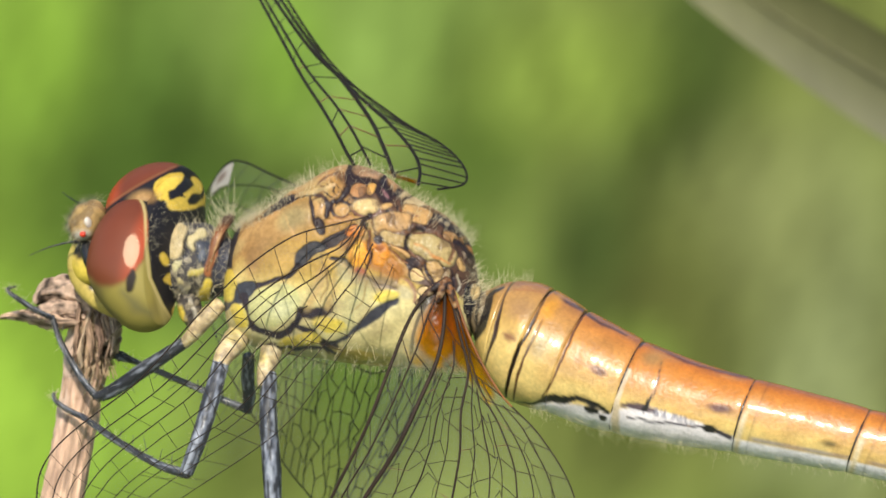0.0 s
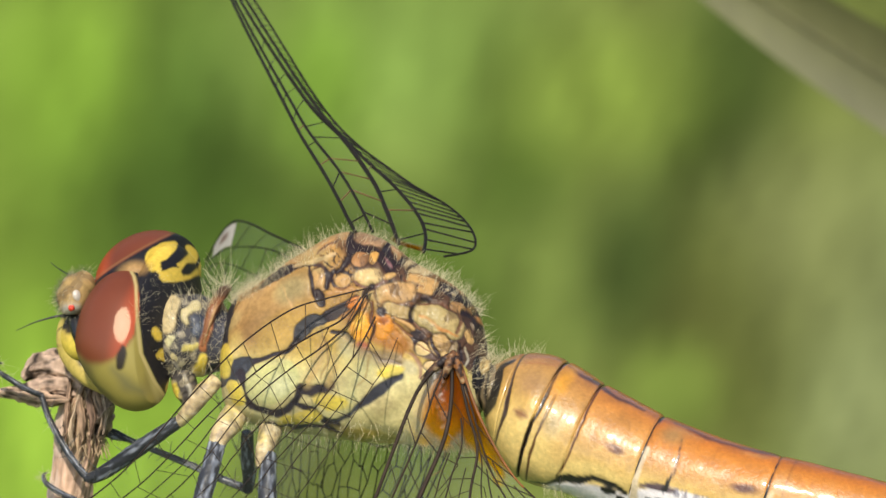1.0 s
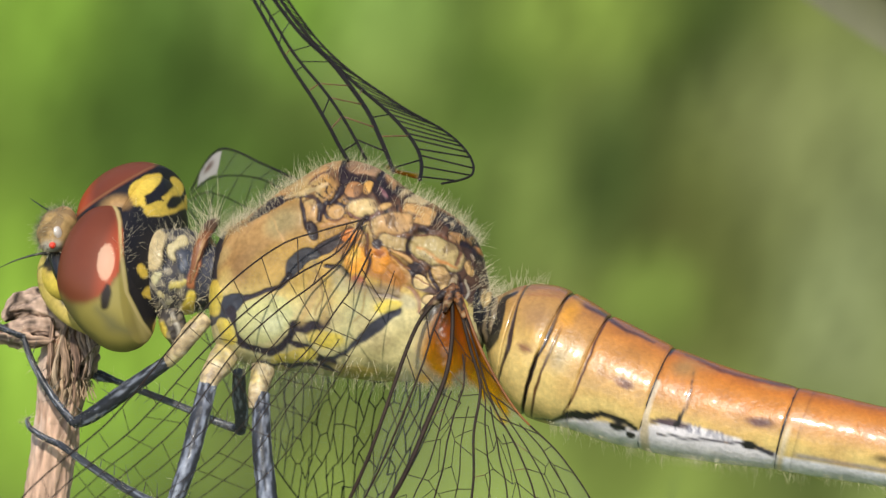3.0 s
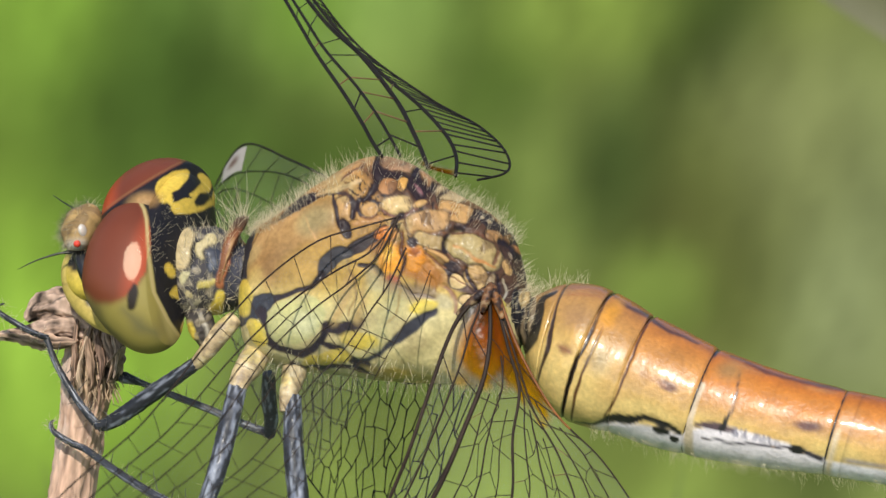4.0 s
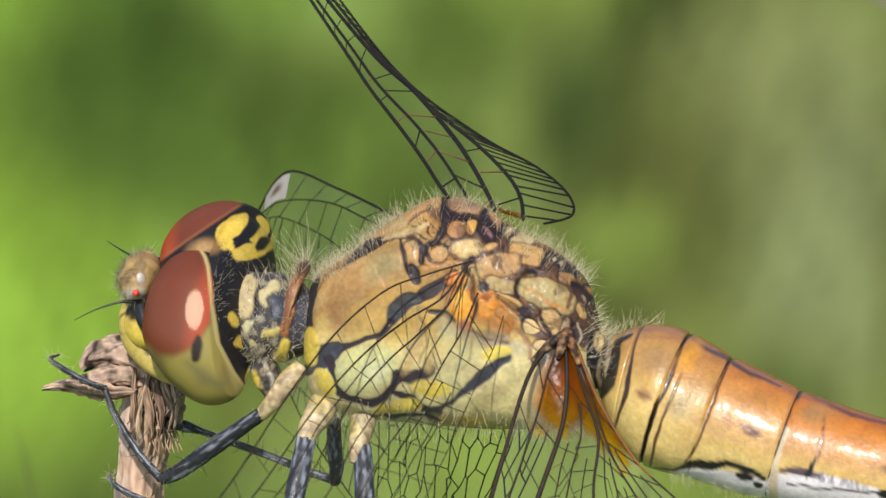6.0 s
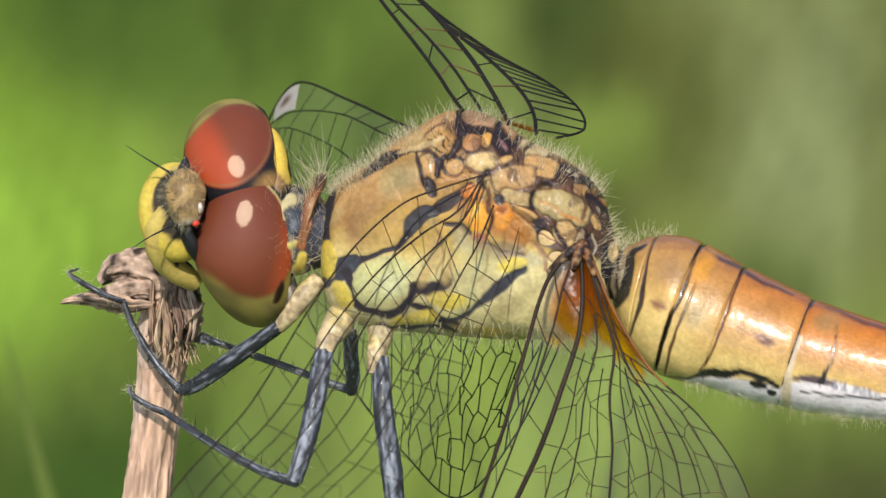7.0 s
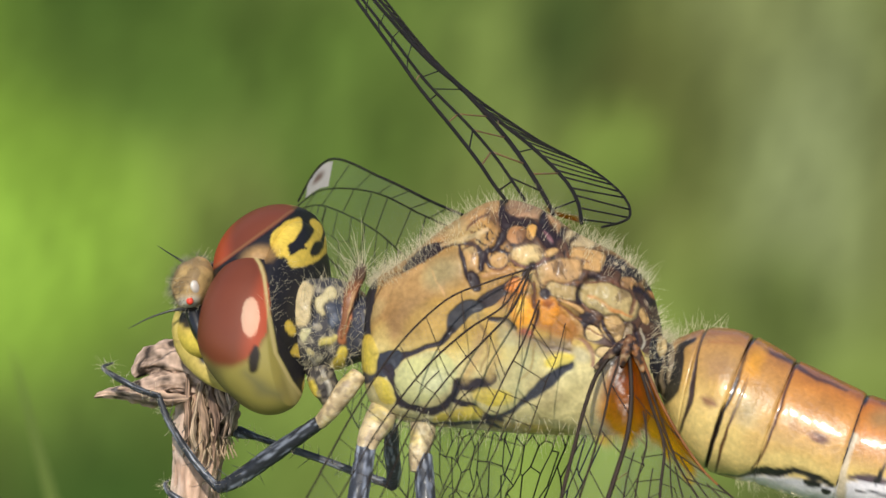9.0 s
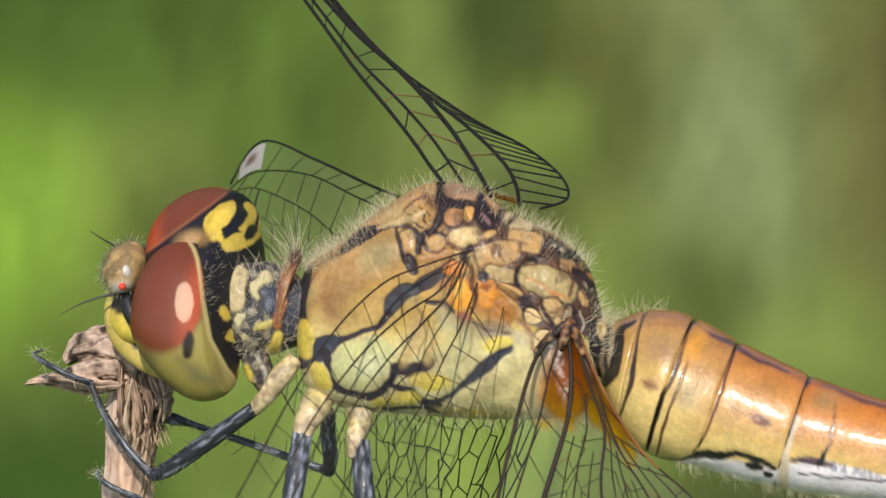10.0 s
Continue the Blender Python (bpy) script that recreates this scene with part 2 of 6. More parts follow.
# ---- the dragonfly ----
dragonfly = tagged(new("dragonfly"), "yellow-brown darter dragonfly with black markings, clinging to a dead stem", "dragonfly")
dragonfly.matrix_world = BODY


def normals_of(v, f):
    n = np.zeros_like(v)
    for q in f:
        if len(q) == 4:
            w = np.cross(v[q[2]] - v[q[0]], v[q[3]] - v[q[1]])
            for i in q:
                n[i] += w
    return n / (np.linalg.norm(n, axis=1)[:, None] + 1e-12)


def loft(stations, n, m, power=2.3, crowd=0.0):
    """Rings between a top and a bottom edge: stations of (a_top, b_top, a_bottom, b_bottom, y, half depth)."""
    s = curve_points(stations, n)
    v = []
    for at, bt, ab, bb, y, w in s:
        top, bot = P(at, bt, y), P(ab, bb, y)
        c, h = (top + bot) / 2, (top - bot) / 2
        for j in range(m):
            t = 2 * math.pi * j / m
            t += crowd * math.cos(t)
            cs, sn = math.cos(t), math.sin(t)
            k = (abs(cs) ** power + abs(sn) ** power) ** (-1 / power)
            v.append(c + h * cs * k + np.array((0.0, -1.0, 0.0)) * w * sn * k)
    return np.array(v), capped(n, m)


# -- thorax --
def build_thorax():
    n, m = 400, 320
    v, f = loft([(402, 330, 396, 395, -0.6, 0.5), (420, 290, 404, 470, -0.6, 1.3), (470, 255, 425, 515, -0.6, 2.0), (545, 195, 490, 540, -0.6, 2.4),
                 (625, 150, 580, 548, -0.6, 2.6), (700, 158, 680, 556, -0.7, 2.6), (775, 205, 770, 558, -0.9, 2.4), (850, 245, 845, 556, -1.1, 2.2),
                 (898, 292, 892, 545, -1.2, 1.6), (918, 345, 912, 500, -1.3, 1.0), (926, 390, 922, 462, -1.3, 0.6)], n, m, 3.0, 0.75)
    a, b = sheet(v)
    k = Marks(a - 5, b + 63, STRAW, 4.5)
    PLUM = (0.030, 0.022, 0.030)
    FAWN = (0.56, 0.38, 0.17)
    CREAM = (0.66, 0.53, 0.27)
    # brown shoulders fade into yellow flanks
    k.blend(TAN, 0.9 * smooth01((438 - k.b) / 120))
    k.blend((0.57, 0.50, 0.26), 0.8 * smooth01((k.b - 455) / 60))
    # brown ground between the plates of the wing roots, cracked by dark folds
    k.line((0.11, 0.066, 0.048), (50, 105, 125, 70), (645, 240), (720, 300), (815, 370), (900, 425), soft=14)
    crease = np.array([abs(noise.noise((x / 17, y / 17, 2.2))) for x, y in zip(k.a, k.b)])
    zone = smooth01(1.3 - np.abs((k.b - 338) - (k.a - 755) * 0.5) / 95) * smooth01((k.a - 555) / 40)
    k.blend(INK, 0.95 * zone * smooth01((0.085 - crease) / 0.04))
    k.lift -= 0.06 * zone * smooth01((0.11 - crease) / 0.08)
    # broad shoulder plate, brown in front, grey-olive behind
    k.line((0.46, 0.31, 0.135), (38, 71, 66, 46), (427, 435), (450, 387), (504, 352), (558, 330), lift=0.06, soft=12)
    k.line((0.60, 0.41, 0.19), (8, 14, 12), (421, 405), (447, 358), (500, 325), soft=7)
    k.spot((0.38, 0.33, 0.17), 535, 335, 34, 26, -30, soft=0.7)
    k.spot((0.35, 0.22, 0.09), 448, 425, 22, 34, 20, soft=0.8)
    k.spot((0.58, 0.46, 0.17), 424, 458, 17, 30, 10, soft=0.5)
    k.line((0.62, 0.42, 0.20), 3, (516, 335), (522, 352), (533, 375), soft=2)
    k.line((0.20, 0.13, 0.07), (3, 4, 5, 6), (412, 393), (433, 352), (470, 330), (500, 318), lift=-0.04, soft=2)
    # pale back, black back stripe and the ridge above it
    k.line((0.56, 0.37, 0.17), (24, 36, 40, 34), (445, 318), (504, 276), (570, 244), (635, 212), soft=8)
    k.line(PLUM, (7, 15, 22, 13, 6, 3), (464, 331), (482, 317), (508, 301), (528, 291), (556, 286), (585, 283), lift=-0.05, soft=1.8)
    k.line((0.62, 0.48, 0.28), (5, 9, 8, 6), (530, 289), (562, 280), (590, 272), (610, 262), lift=0.05, soft=2)
    k.line((0.20, 0.11, 0.07), (3, 6, 4), (575, 262), (585, 247), (612, 232), lift=-0.04, soft=2)
    k.line((0.24, 0.13, 0.08), (2, 5, 2), (615, 242), (624, 234), (632, 226), lift=-0.03, soft=2)
    # little plates at the fore wing's root
    k.spot(FAWN, 584, 314, 15, 24, -14, lift=0.05, soft=0.1, power=3.0, rim=0.17)
    k.line(PLUM, (5, 8, 9, 8), (560, 288), (566, 310), (573, 332), (578, 350), lift=-0.07, soft=1.8)
    k.line(PLUM, (4, 7, 9, 10), (572, 284), (590, 288), (602, 302), (600, 328), lift=-0.07, soft=1.8)
    k.line(PLUM, (14, 24, 20), (584, 338), (588, 350), (592, 362), lift=-0.06, soft=1.8)
    k.line((0.46, 0.28, 0.12), (10, 14), (606, 342), (652, 336), lift=0.05, soft=2)
    k.spot(FAWN, 631, 316, 16, 14, 10, lift=0.08, soft=0.12, rim=0.28)
    k.line(PLUM, (5, 10, 9, 5), (645, 302), (618, 294), (607, 308), (614, 328), lift=-0.06, soft=1.8)
    k.line((0.18, 0.10, 0.06), (4, 6, 4), (616, 330), (632, 334), (650, 326), lift=-0.05, soft=1.8)
    k.line(PLUM, (12, 15, 21, 16, 14, 8), (640, 208), (637, 226), (646, 246), (642, 266), (632, 284), (618, 298), lift=-0.1, soft=1.8)
    k.spot((0.50, 0.34, 0.22), 682, 222, 34, 17, 4, lift=0.06, soft=0.1, power=3.0, rim=0.17)
    k.line((0.30, 0.20, 0.15), (3, 5), (668, 236), (690, 220), lift=-0.04, soft=2)
    k.line(PLUM, (9, 16, 13, 7), (648, 236), (662, 246), (680, 250), (698, 250), lift=-0.08, soft=1.8)
    k.spot((0.44, 0.25, 0.12), 664, 268, 18, 14, 0, lift=0.04, soft=0.1, rim=0.28)
    k.spot((0.74, 0.46, 0.14), 689, 264, 9, 15, 8, lift=0.10, soft=0.1, rim=0.28)
    k.line(PLUM, (16, 30, 34, 22), (712, 236), (712, 258), (724, 278), (744, 268), lift=-0.12, soft=1.8)
    k.line((0.22, 0.12, 0.15), (4, 7, 4), (712, 262), (722, 272), (730, 280), lift=0.05, soft=2)
    k.spot((0.60, 0.42, 0.18), 722, 301, 12, 6, -20, lift=0.05, soft=0.2)
    k.line((0.50, 0.32, 0.18), (6, 10, 5), (724, 236), (734, 250), (738, 262), lift=0.05, soft=2)
    k.spot(CREAM, 680, 304, 29, 16, -6, lift=0.07, soft=0.15, power=2.6, rim=0.17)
    k.line((0.16, 0.08, 0.06), (4, 8, 9, 4), (652, 312), (672, 325), (700, 322), (716, 310), lift=-0.07, soft=1.8)
    k.line(PLUM, (16, 17, 10, 8), (690, 322), (681, 340), (674, 364), (656, 392), lift=-0.04, soft=2)
    k.spot((0.58, 0.38, 0.16), 700, 344, 15, 12, -20, lift=0.05, soft=0.15)
    # plates of the hind wing's root
    k.spot((0.66, 0.58, 0.36), 778, 278, 26, 16, 8, lift=0.05, soft=0.2, power=3.0, rim=0.17)
    k.line(PLUM, (4, 6, 4), (752, 296), (762, 278), (776, 262), lift=-0.05, soft=1.8)
    k.spot(FAWN, 790, 312, 34, 17, 16, lift=0.07, soft=0.12, power=2.8, rim=0.17)
    k.line((0.26, 0.12, 0.06), (2, 5, 3), (750, 305), (772, 316), (792, 318), lift=-0.05, soft=2)
    k.spot((0.54, 0.37, 0.18), 738, 334, 40, 20, -14, lift=0.07, soft=0.12, power=2.8, rim=0.17)
    k.line((0.20, 0.11, 0.06), (3, 5, 5), (712, 354), (745, 353), (782, 351), lift=-0.05, soft=1.8)
    k.spot((0.46, 0.38, 0.19), 748, 370, 34, 13, 14, lift=0.04, soft=0.15, power=2.6, rim=0.17)
    k.line(PLUM, (18, 20, 14), (795, 346), (778, 364), (772, 386), lift=-0.07, soft=1.8)
    k.line(PLUM, (6, 8, 12), (786, 352), (806, 340), (822, 318), lift=-0.07, soft=1.8)
    k.spot((0.46, 0.40, 0.20), 826, 384, 54, 28, 22, lift=0.07, soft=0.10, power=3.0, rim=0.17)
    k.line((0.58, 0.30, 0.11), (3, 7, 8, 3), (788, 376), (812, 386), (838, 404), (866, 412), lift=-0.02, soft=2.5)
    k.line((0.16, 0.08, 0.05), (4, 7, 7), (784, 352), (830, 350), (868, 368), lift=-0.06, soft=1.8)
    k.line((0.18, 0.10, 0.06), (5, 6, 6), (776, 392), (810, 416), (850, 428), lift=-0.06, soft=1.8)
    k.line(PLUM, (14, 20, 20, 12), (826, 312), (842, 322), (862, 334), (880, 342), lift=-0.08, soft=1.8)
    k.spot((0.60, 0.56, 0.40), 835, 319, 4, 3, 0, soft=0.1)
    k.spot((0.60, 0.56, 0.40), 851, 325, 6, 3, 20, soft=0.1)
    k.spot((0.58, 0.36, 0.16), 862, 352, 17, 11, 28, lift=0.06, soft=0.15, rim=0.28)
    k.spot((0.56, 0.28, 0.10), 906, 372, 8, 18, -14, lift=0.06, soft=0.2)
    k.line(PLUM, (8, 16, 10), (886, 340), (897, 350), (902, 366), lift=-0.08, soft=1.8)
    k.line(PLUM, (10, 22, 26, 20), (874, 358), (886, 378), (900, 398), (922, 428), lift=-0.09, soft=1.8)
    k.spot((0.60, 0.58, 0.50), 893, 390, 3, 7, -30, soft=0.2)
    k.spot((0.56, 0.40, 0.18), 889, 412, 9, 14, -14, lift=0.06, soft=0.15)
    k.line((0.22, 0.13, 0.08), (7, 8, 6), (864, 404), (872, 384), (866, 366), lift=-0.05, soft=1.8)
    # folds and pads where the hind wing hinges
    k.line((0.085, 0.052, 0.042), (30, 46, 40), (775, 430), (830, 452), (895, 462), soft=6)
    k.spot(PLUM, 785, 420, 17, 14, 0, lift=-0.05, soft=0.15)
    k.spot(CREAM, 797, 444, 15, 13, 20, lift=0.08, soft=0.15, rim=0.28)
    k.line((0.25, 0.15, 0.08), (3, 4), (786, 436), (812, 448), lift=-0.03, soft=1.8)
    k.spot((0.54, 0.40, 0.19), 832, 436, 20, 26, -18, lift=0.07, soft=0.15, rim=0.28)
    k.spot((0.58, 0.42, 0.20), 818, 479, 18, 11, 8, lift=0.06, soft=0.15, rim=0.28)
    k.line(PLUM, (5, 9, 8, 5), (814, 418), (822, 446), (836, 466), (848, 480), lift=-0.06, soft=1.8)
    k.spot((0.66, 0.58, 0.40), 857, 444, 8, 17, 8, lift=0.06, soft=0.2, rim=0.28)
    k.line(PLUM, (4, 6, 5), (868, 430), (876, 452), (872, 478), lift=-0.05, soft=1.8)
    k.line((0.42, 0.40, 0.36), (3, 4, 3), (880, 436), (886, 456), (882, 472), soft=1.8)
    k.spot(LEMON, 877, 491, 10, 19, 4, lift=0.08, soft=0.15)
    k.line(PLUM, (10, 18, 12), (838, 478), (848, 490), (844, 512), lift=-0.05, soft=1.8)
    k.line((0.30, 0.17, 0.10), (6, 8, 6), (770, 448), (792, 470), (796, 500), lift=-0.05, soft=2)
    k.spot((0.42, 0.36, 0.20), 772, 482, 20, 16, 0, soft=0.4)
    k.spot((0.56, 0.38, 0.15), 742, 440, 19, 27, 10, lift=0.06, soft=0.15, rim=0.28)
    k.spot((0.50, 0.34, 0.14), 764, 430, 12, 22, -20, lift=0.04, soft=0.2)
    k.line((0.20, 0.12, 0.07), (3, 5, 4), (724, 414), (752, 440), (758, 462), lift=-0.05, soft=1.8)
    # orange root of the fore wing
    k.line((0.42, 0.20, 0.05), (36, 54, 42), (641, 376), (706, 405), (750, 436), soft=9)
    k.line(PLUM, (10, 26, 24, 10), (590, 398), (612, 384), (640, 366), (662, 348), lift=-0.05, soft=1.8)
    k.spot((0.95, 0.32, 0.035), 664, 360, 20, 12, -10, lift=0.05, soft=0.25)
    k.spot((0.95, 0.46, 0.045), 672, 404, 24, 27, 20, lift=0.09, soft=0.25)
    k.spot((1.0, 0.66, 0.12), 668, 396, 12, 14, 0, soft=0.7)
    k.spot((0.85, 0.36, 0.035), 716, 402, 20, 25, -12, lift=0.09, soft=0.2)
    k.spot((0.36, 0.12, 0.02), 716, 390, 10, 9, 0, soft=0.6)
    k.line((0.14, 0.06, 0.03), (4, 8, 7, 5), (692, 352), (694, 385), (698, 412), (690, 440), lift=-0.06, soft=2)
    k.spot(PLUM, 712, 372, 12, 9, 30, soft=0.3)
    k.line(PLUM, (9, 14, 9), (616, 418), (640, 424), (662, 434), lift=-0.05, soft=2)
    k.spot((0.40, 0.13, 0.08), 680, 444, 14, 11, 30, soft=0.4)
    k.line((0.58, 0.38, 0.16), (5, 7, 5), (738, 384), (762, 396), (778, 404), lift=0.05, soft=2)
    k.line((0.20, 0.10, 0.05), (4, 5, 4), (735, 394), (760, 408), (776, 416), lift=-0.04, soft=2)
    # broad brown band: shadow of the wing and veins put into the colour
    k.line((0.27, 0.20, 0.11), (18, 30, 26), (640, 440), (690, 462), (750, 468), soft=8)
    k.line((0.18, 0.13, 0.09), (3, 6, 6, 3), (690, 452), (712, 464), (736, 472), (756, 474), lift=-0.04, soft=2)
    # first side stripe
    k.line((0.040, 0.044, 0.062), (18, 32, 34, 18), (596, 396), (573, 402), (557, 416), (546, 436), lift=-0.04, soft=2)
    k.line(PLUM, (13, 11, 10, 10, 16), (544, 438), (534, 458), (504, 468), (476, 478), (452, 492), lift=-0.04, soft=2)
    k.line((0.040, 0.042, 0.055), (28, 42, 30, 12), (448, 488), (426, 502), (408, 518), (398, 530), lift=-0.04, soft=2)
    k.line(PLUM, (20, 13, 9, 14), (436, 508), (446, 534), (453, 556), (462, 572), lift=-0.04, soft=2)
    k.spot((0.52, 0.49, 0.21), 502, 520, 56, 42, -22, lift=0.07, soft=0.06)
    k.spot((0.60, 0.58, 0.34), 520, 528, 28, 22, -20, soft=0.7)
    k.line(PLUM, (16, 13, 17, 15, 17), (456, 566), (482, 576), (520, 579), (546, 562), (560, 540), lift=-0.05, soft=2)
    k.line(PLUM, (20, 24, 24, 16), (562, 532), (584, 536), (606, 533), (622, 524), lift=-0.05, soft=2)
    k.line(PLUM, (8, 14, 18), (552, 562), (570, 570), (586, 577), lift=-0.05, soft=2)
    # brown clouds and pale fields of the flank
    k.line((0.42, 0.29, 0.12), (18, 28, 18), (600, 452), (588, 488), (574, 520), soft=10)
    k.line((0.46, 0.32, 0.12), (18, 18), (626, 470), (616, 518), soft=9)
    k.line((0.44, 0.41, 0.23), (30, 26), (652, 452), (640, 440), soft=12)
    k.line((0.46, 0.41, 0.20), (36, 30), (690, 482), (658, 545), soft=14)
    k.line((0.44, 0.37, 0.17), (24, 24), (770, 540), (700, 590), soft=12)
    k.line((0.30, 0.20, 0.08), (4, 6, 4), (594, 412), (612, 462), (600, 512), soft=2.5, lift=-0.03)
    k.line((0.34, 0.25, 0.10), (3, 4, 3), (696, 462), (686, 502), (664, 532), soft=2, lift=-0.02)
    k.spot(LEMON, 738, 492, 26, 13, -12, lift=0.05, soft=0.2)
    k.spot(LEMON, 905, 512, 4, 4, 0)
    # second side stripe
    k.line((0.040, 0.040, 0.050), (10, 18, 23, 19, 9, 7, 12), (760, 500), (742, 510), (716, 528), (690, 550), (662, 574), (638, 590), (612, 594), lift=-0.05, soft=2)
    k.line(PLUM, (10, 14, 16, 8), (588, 578), (606, 588), (622, 602), (640, 596), lift=-0.04, soft=2)
    k.spot(LEMON, 622, 556, 38, 14, 6, lift=0.05, soft=0.2)
    k.spot(LEMON, 558, 590, 46, 13, -10, lift=0.05, soft=0.12)
    k.spot(STRAW, 690, 612, 66, 11, 6, lift=0.04, soft=0.3)
    k.line(PLUM, (4, 8, 7, 4), (500, 600), (545, 606), (590, 600), (640, 608), lift=-0.03, soft=2)
    k.spot((0.62, 0.46, 0.14), 530, 614, 24, 8, 6, lift=0.05, soft=0.15)
    k.spot(PLUM, 502, 606, 15, 13, 0, soft=0.25)
    # yellow plates by the fore legs
    k.line((0.045, 0.045, 0.06), (20, 24, 20), (408, 352), (400, 405), (394, 450), lift=-0.03)
    k.spot(LEMON, 402, 484, 17, 34, -6, lift=0.07, soft=0.1)
    k.spot(LEMON, 430, 545, 14, 28, -32, lift=0.07, soft=0.1)
    k.spot((0.54, 0.41, 0.19), 412, 590, 22, 26, -20, lift=0.05, soft=0.3)
    # fine dark wrinkles cross the plates, and random darker patches lie over the wing roots
    wrinkle = np.array([abs(noise.noise((x / 9, y / 9, 7.7))) for x, y in zip(k.a, k.b)])
    patch = np.array([noise.noise((x / 30, y / 30, 1.1)) for x, y in zip(k.a, k.b)])
    k.blend((0.05, 0.034, 0.034), 0.75 * zone * smooth01((0.07 - wrinkle) / 0.05) * smooth01((patch + 0.10) / 0.25))
    k.blend((0.09, 0.055, 0.04), 0.6 * zone * smooth01((patch - 0.18) / 0.15))
    nor = normals_of(v, f)
    near = smooth01((-0.2 - nor[:, 1]) / 0.25 + 0.5)
    rip = np.array([noise.noise(Vector(p) * 1.6) + 0.5 * noise.noise(Vector(p) * 4.5) for p in v])
    mott = np.array([noise.noise((p[0] * 0.9, p[1] * 0.9 + 7, p[2] * 0.9)) for p in v])
    fleck = np.array([noise.noise(Vector(p) * 9.0) for p in v])
    k.blend((0.33, 0.24, 0.13), 0.30 * smooth01((mott - 0.05) / 0.4) * (k.tone.sum(1) > 0.5))
    k.blend((0.44, 0.42, 0.22), 0.45 * smooth01((-0.12 - mott) / 0.4) * (k.tone.sum(1) > 0.5))
    k.tone *= (1 + 0.16 * rip + 0.13 * fleck)[:, None]
    brown = smooth01((490 - k.b) / 60)[:, None]
    k.tone *= 1 + brown * (np.array((0.78, 0.66, 0.55)) - 1)
    lift = k.lift.reshape(n, m)
    for _ in range(2):
        lift = (lift + np.roll(lift, 1, 1) + np.roll(lift, -1, 1) + np.vstack([lift[:1], lift[:-1]]) + np.vstack([lift[1:], lift[-1:]])) / 5
    k.lift = lift.ravel()
    v2 = v + nor * (0.75 * k.lift * near + 0.016 * rip)[:, None] * 1.0
    t = part("thorax", mesh_from("thorax", v2, f, k.tone), CUTICLE, dragonfly, "tan and yellow thorax with black sutures")
    # down on the back, thicker behind and on the collar
    rng = np.random.default_rng(4)
    roots, ways = [], []
    pick = rng.permutation(len(v))
    for i in pick:
        na = nor[i]
        if na[2] > 0.45 and a[i] < 930 and len(roots) < 1500:
            if rng.random() < (0.8 if a[i] < 560 else 0.4 if a[i] > 780 else 0.25):
                roots.append(v2[i])
                ways.append(na * 0.8 + np.array((0.15, 0, 0.5)))
    hv, hf = hairs(roots, ways, 0.50, 0.0055, 0.5, 3, 0.45)
    tagged(part("down", mesh_from("down", hv, hf), HAIR, t, "pale downy hair"), kind="stuff")
    roots, ways = [], []
    for i in pick:
        if nor[i][2] < -0.65 and len(roots) < 420 and 420 < a[i] < 900:
            roots.append(v2[i])
            ways.append(nor[i] + np.array((0, -0.3, -0.4)))
    hv, hf = hairs(roots, ways, 0.55, 0.007, 0.4, 5, 0.4)
    tagged(part("down", mesh_from("down", hv, hf), HAIR, t, "pale downy hair"), kind="stuff")
    return t


thorax = build_thorax()


# -- abdomen: one mesh a segment --
TOP = np.array([(925, 405), (960, 385), (1000, 371), (1045, 373), (1085, 383), (1160, 425), (1280, 482), (1400, 525), (1520, 554), (1760, 604), (2000, 655), (2240, 715), (2420, 760), (2560, 800), (2640, 826)], float)
BOT = np.array([(918, 470), (935, 530), (953, 572), (978, 598), (1003, 618), (1085, 640), (1220, 676), (1345, 694), (1478, 709), (1715, 738), (1950, 775), (2190, 815), (2375, 850), (2520, 880), (2600, 896)], float)


DENSE_T, DENSE_B = curve_points(TOP, 281), curve_points(BOT, 281)


def ring(t):
    i = t / 14 * 280
    k = np.arange(281)
    return [np.interp(i, k, DENSE_T[:, 0]), np.interp(i, k, DENSE_T[:, 1]), np.interp(i, k, DENSE_B[:, 0]), np.interp(i, k, DENSE_B[:, 1])]


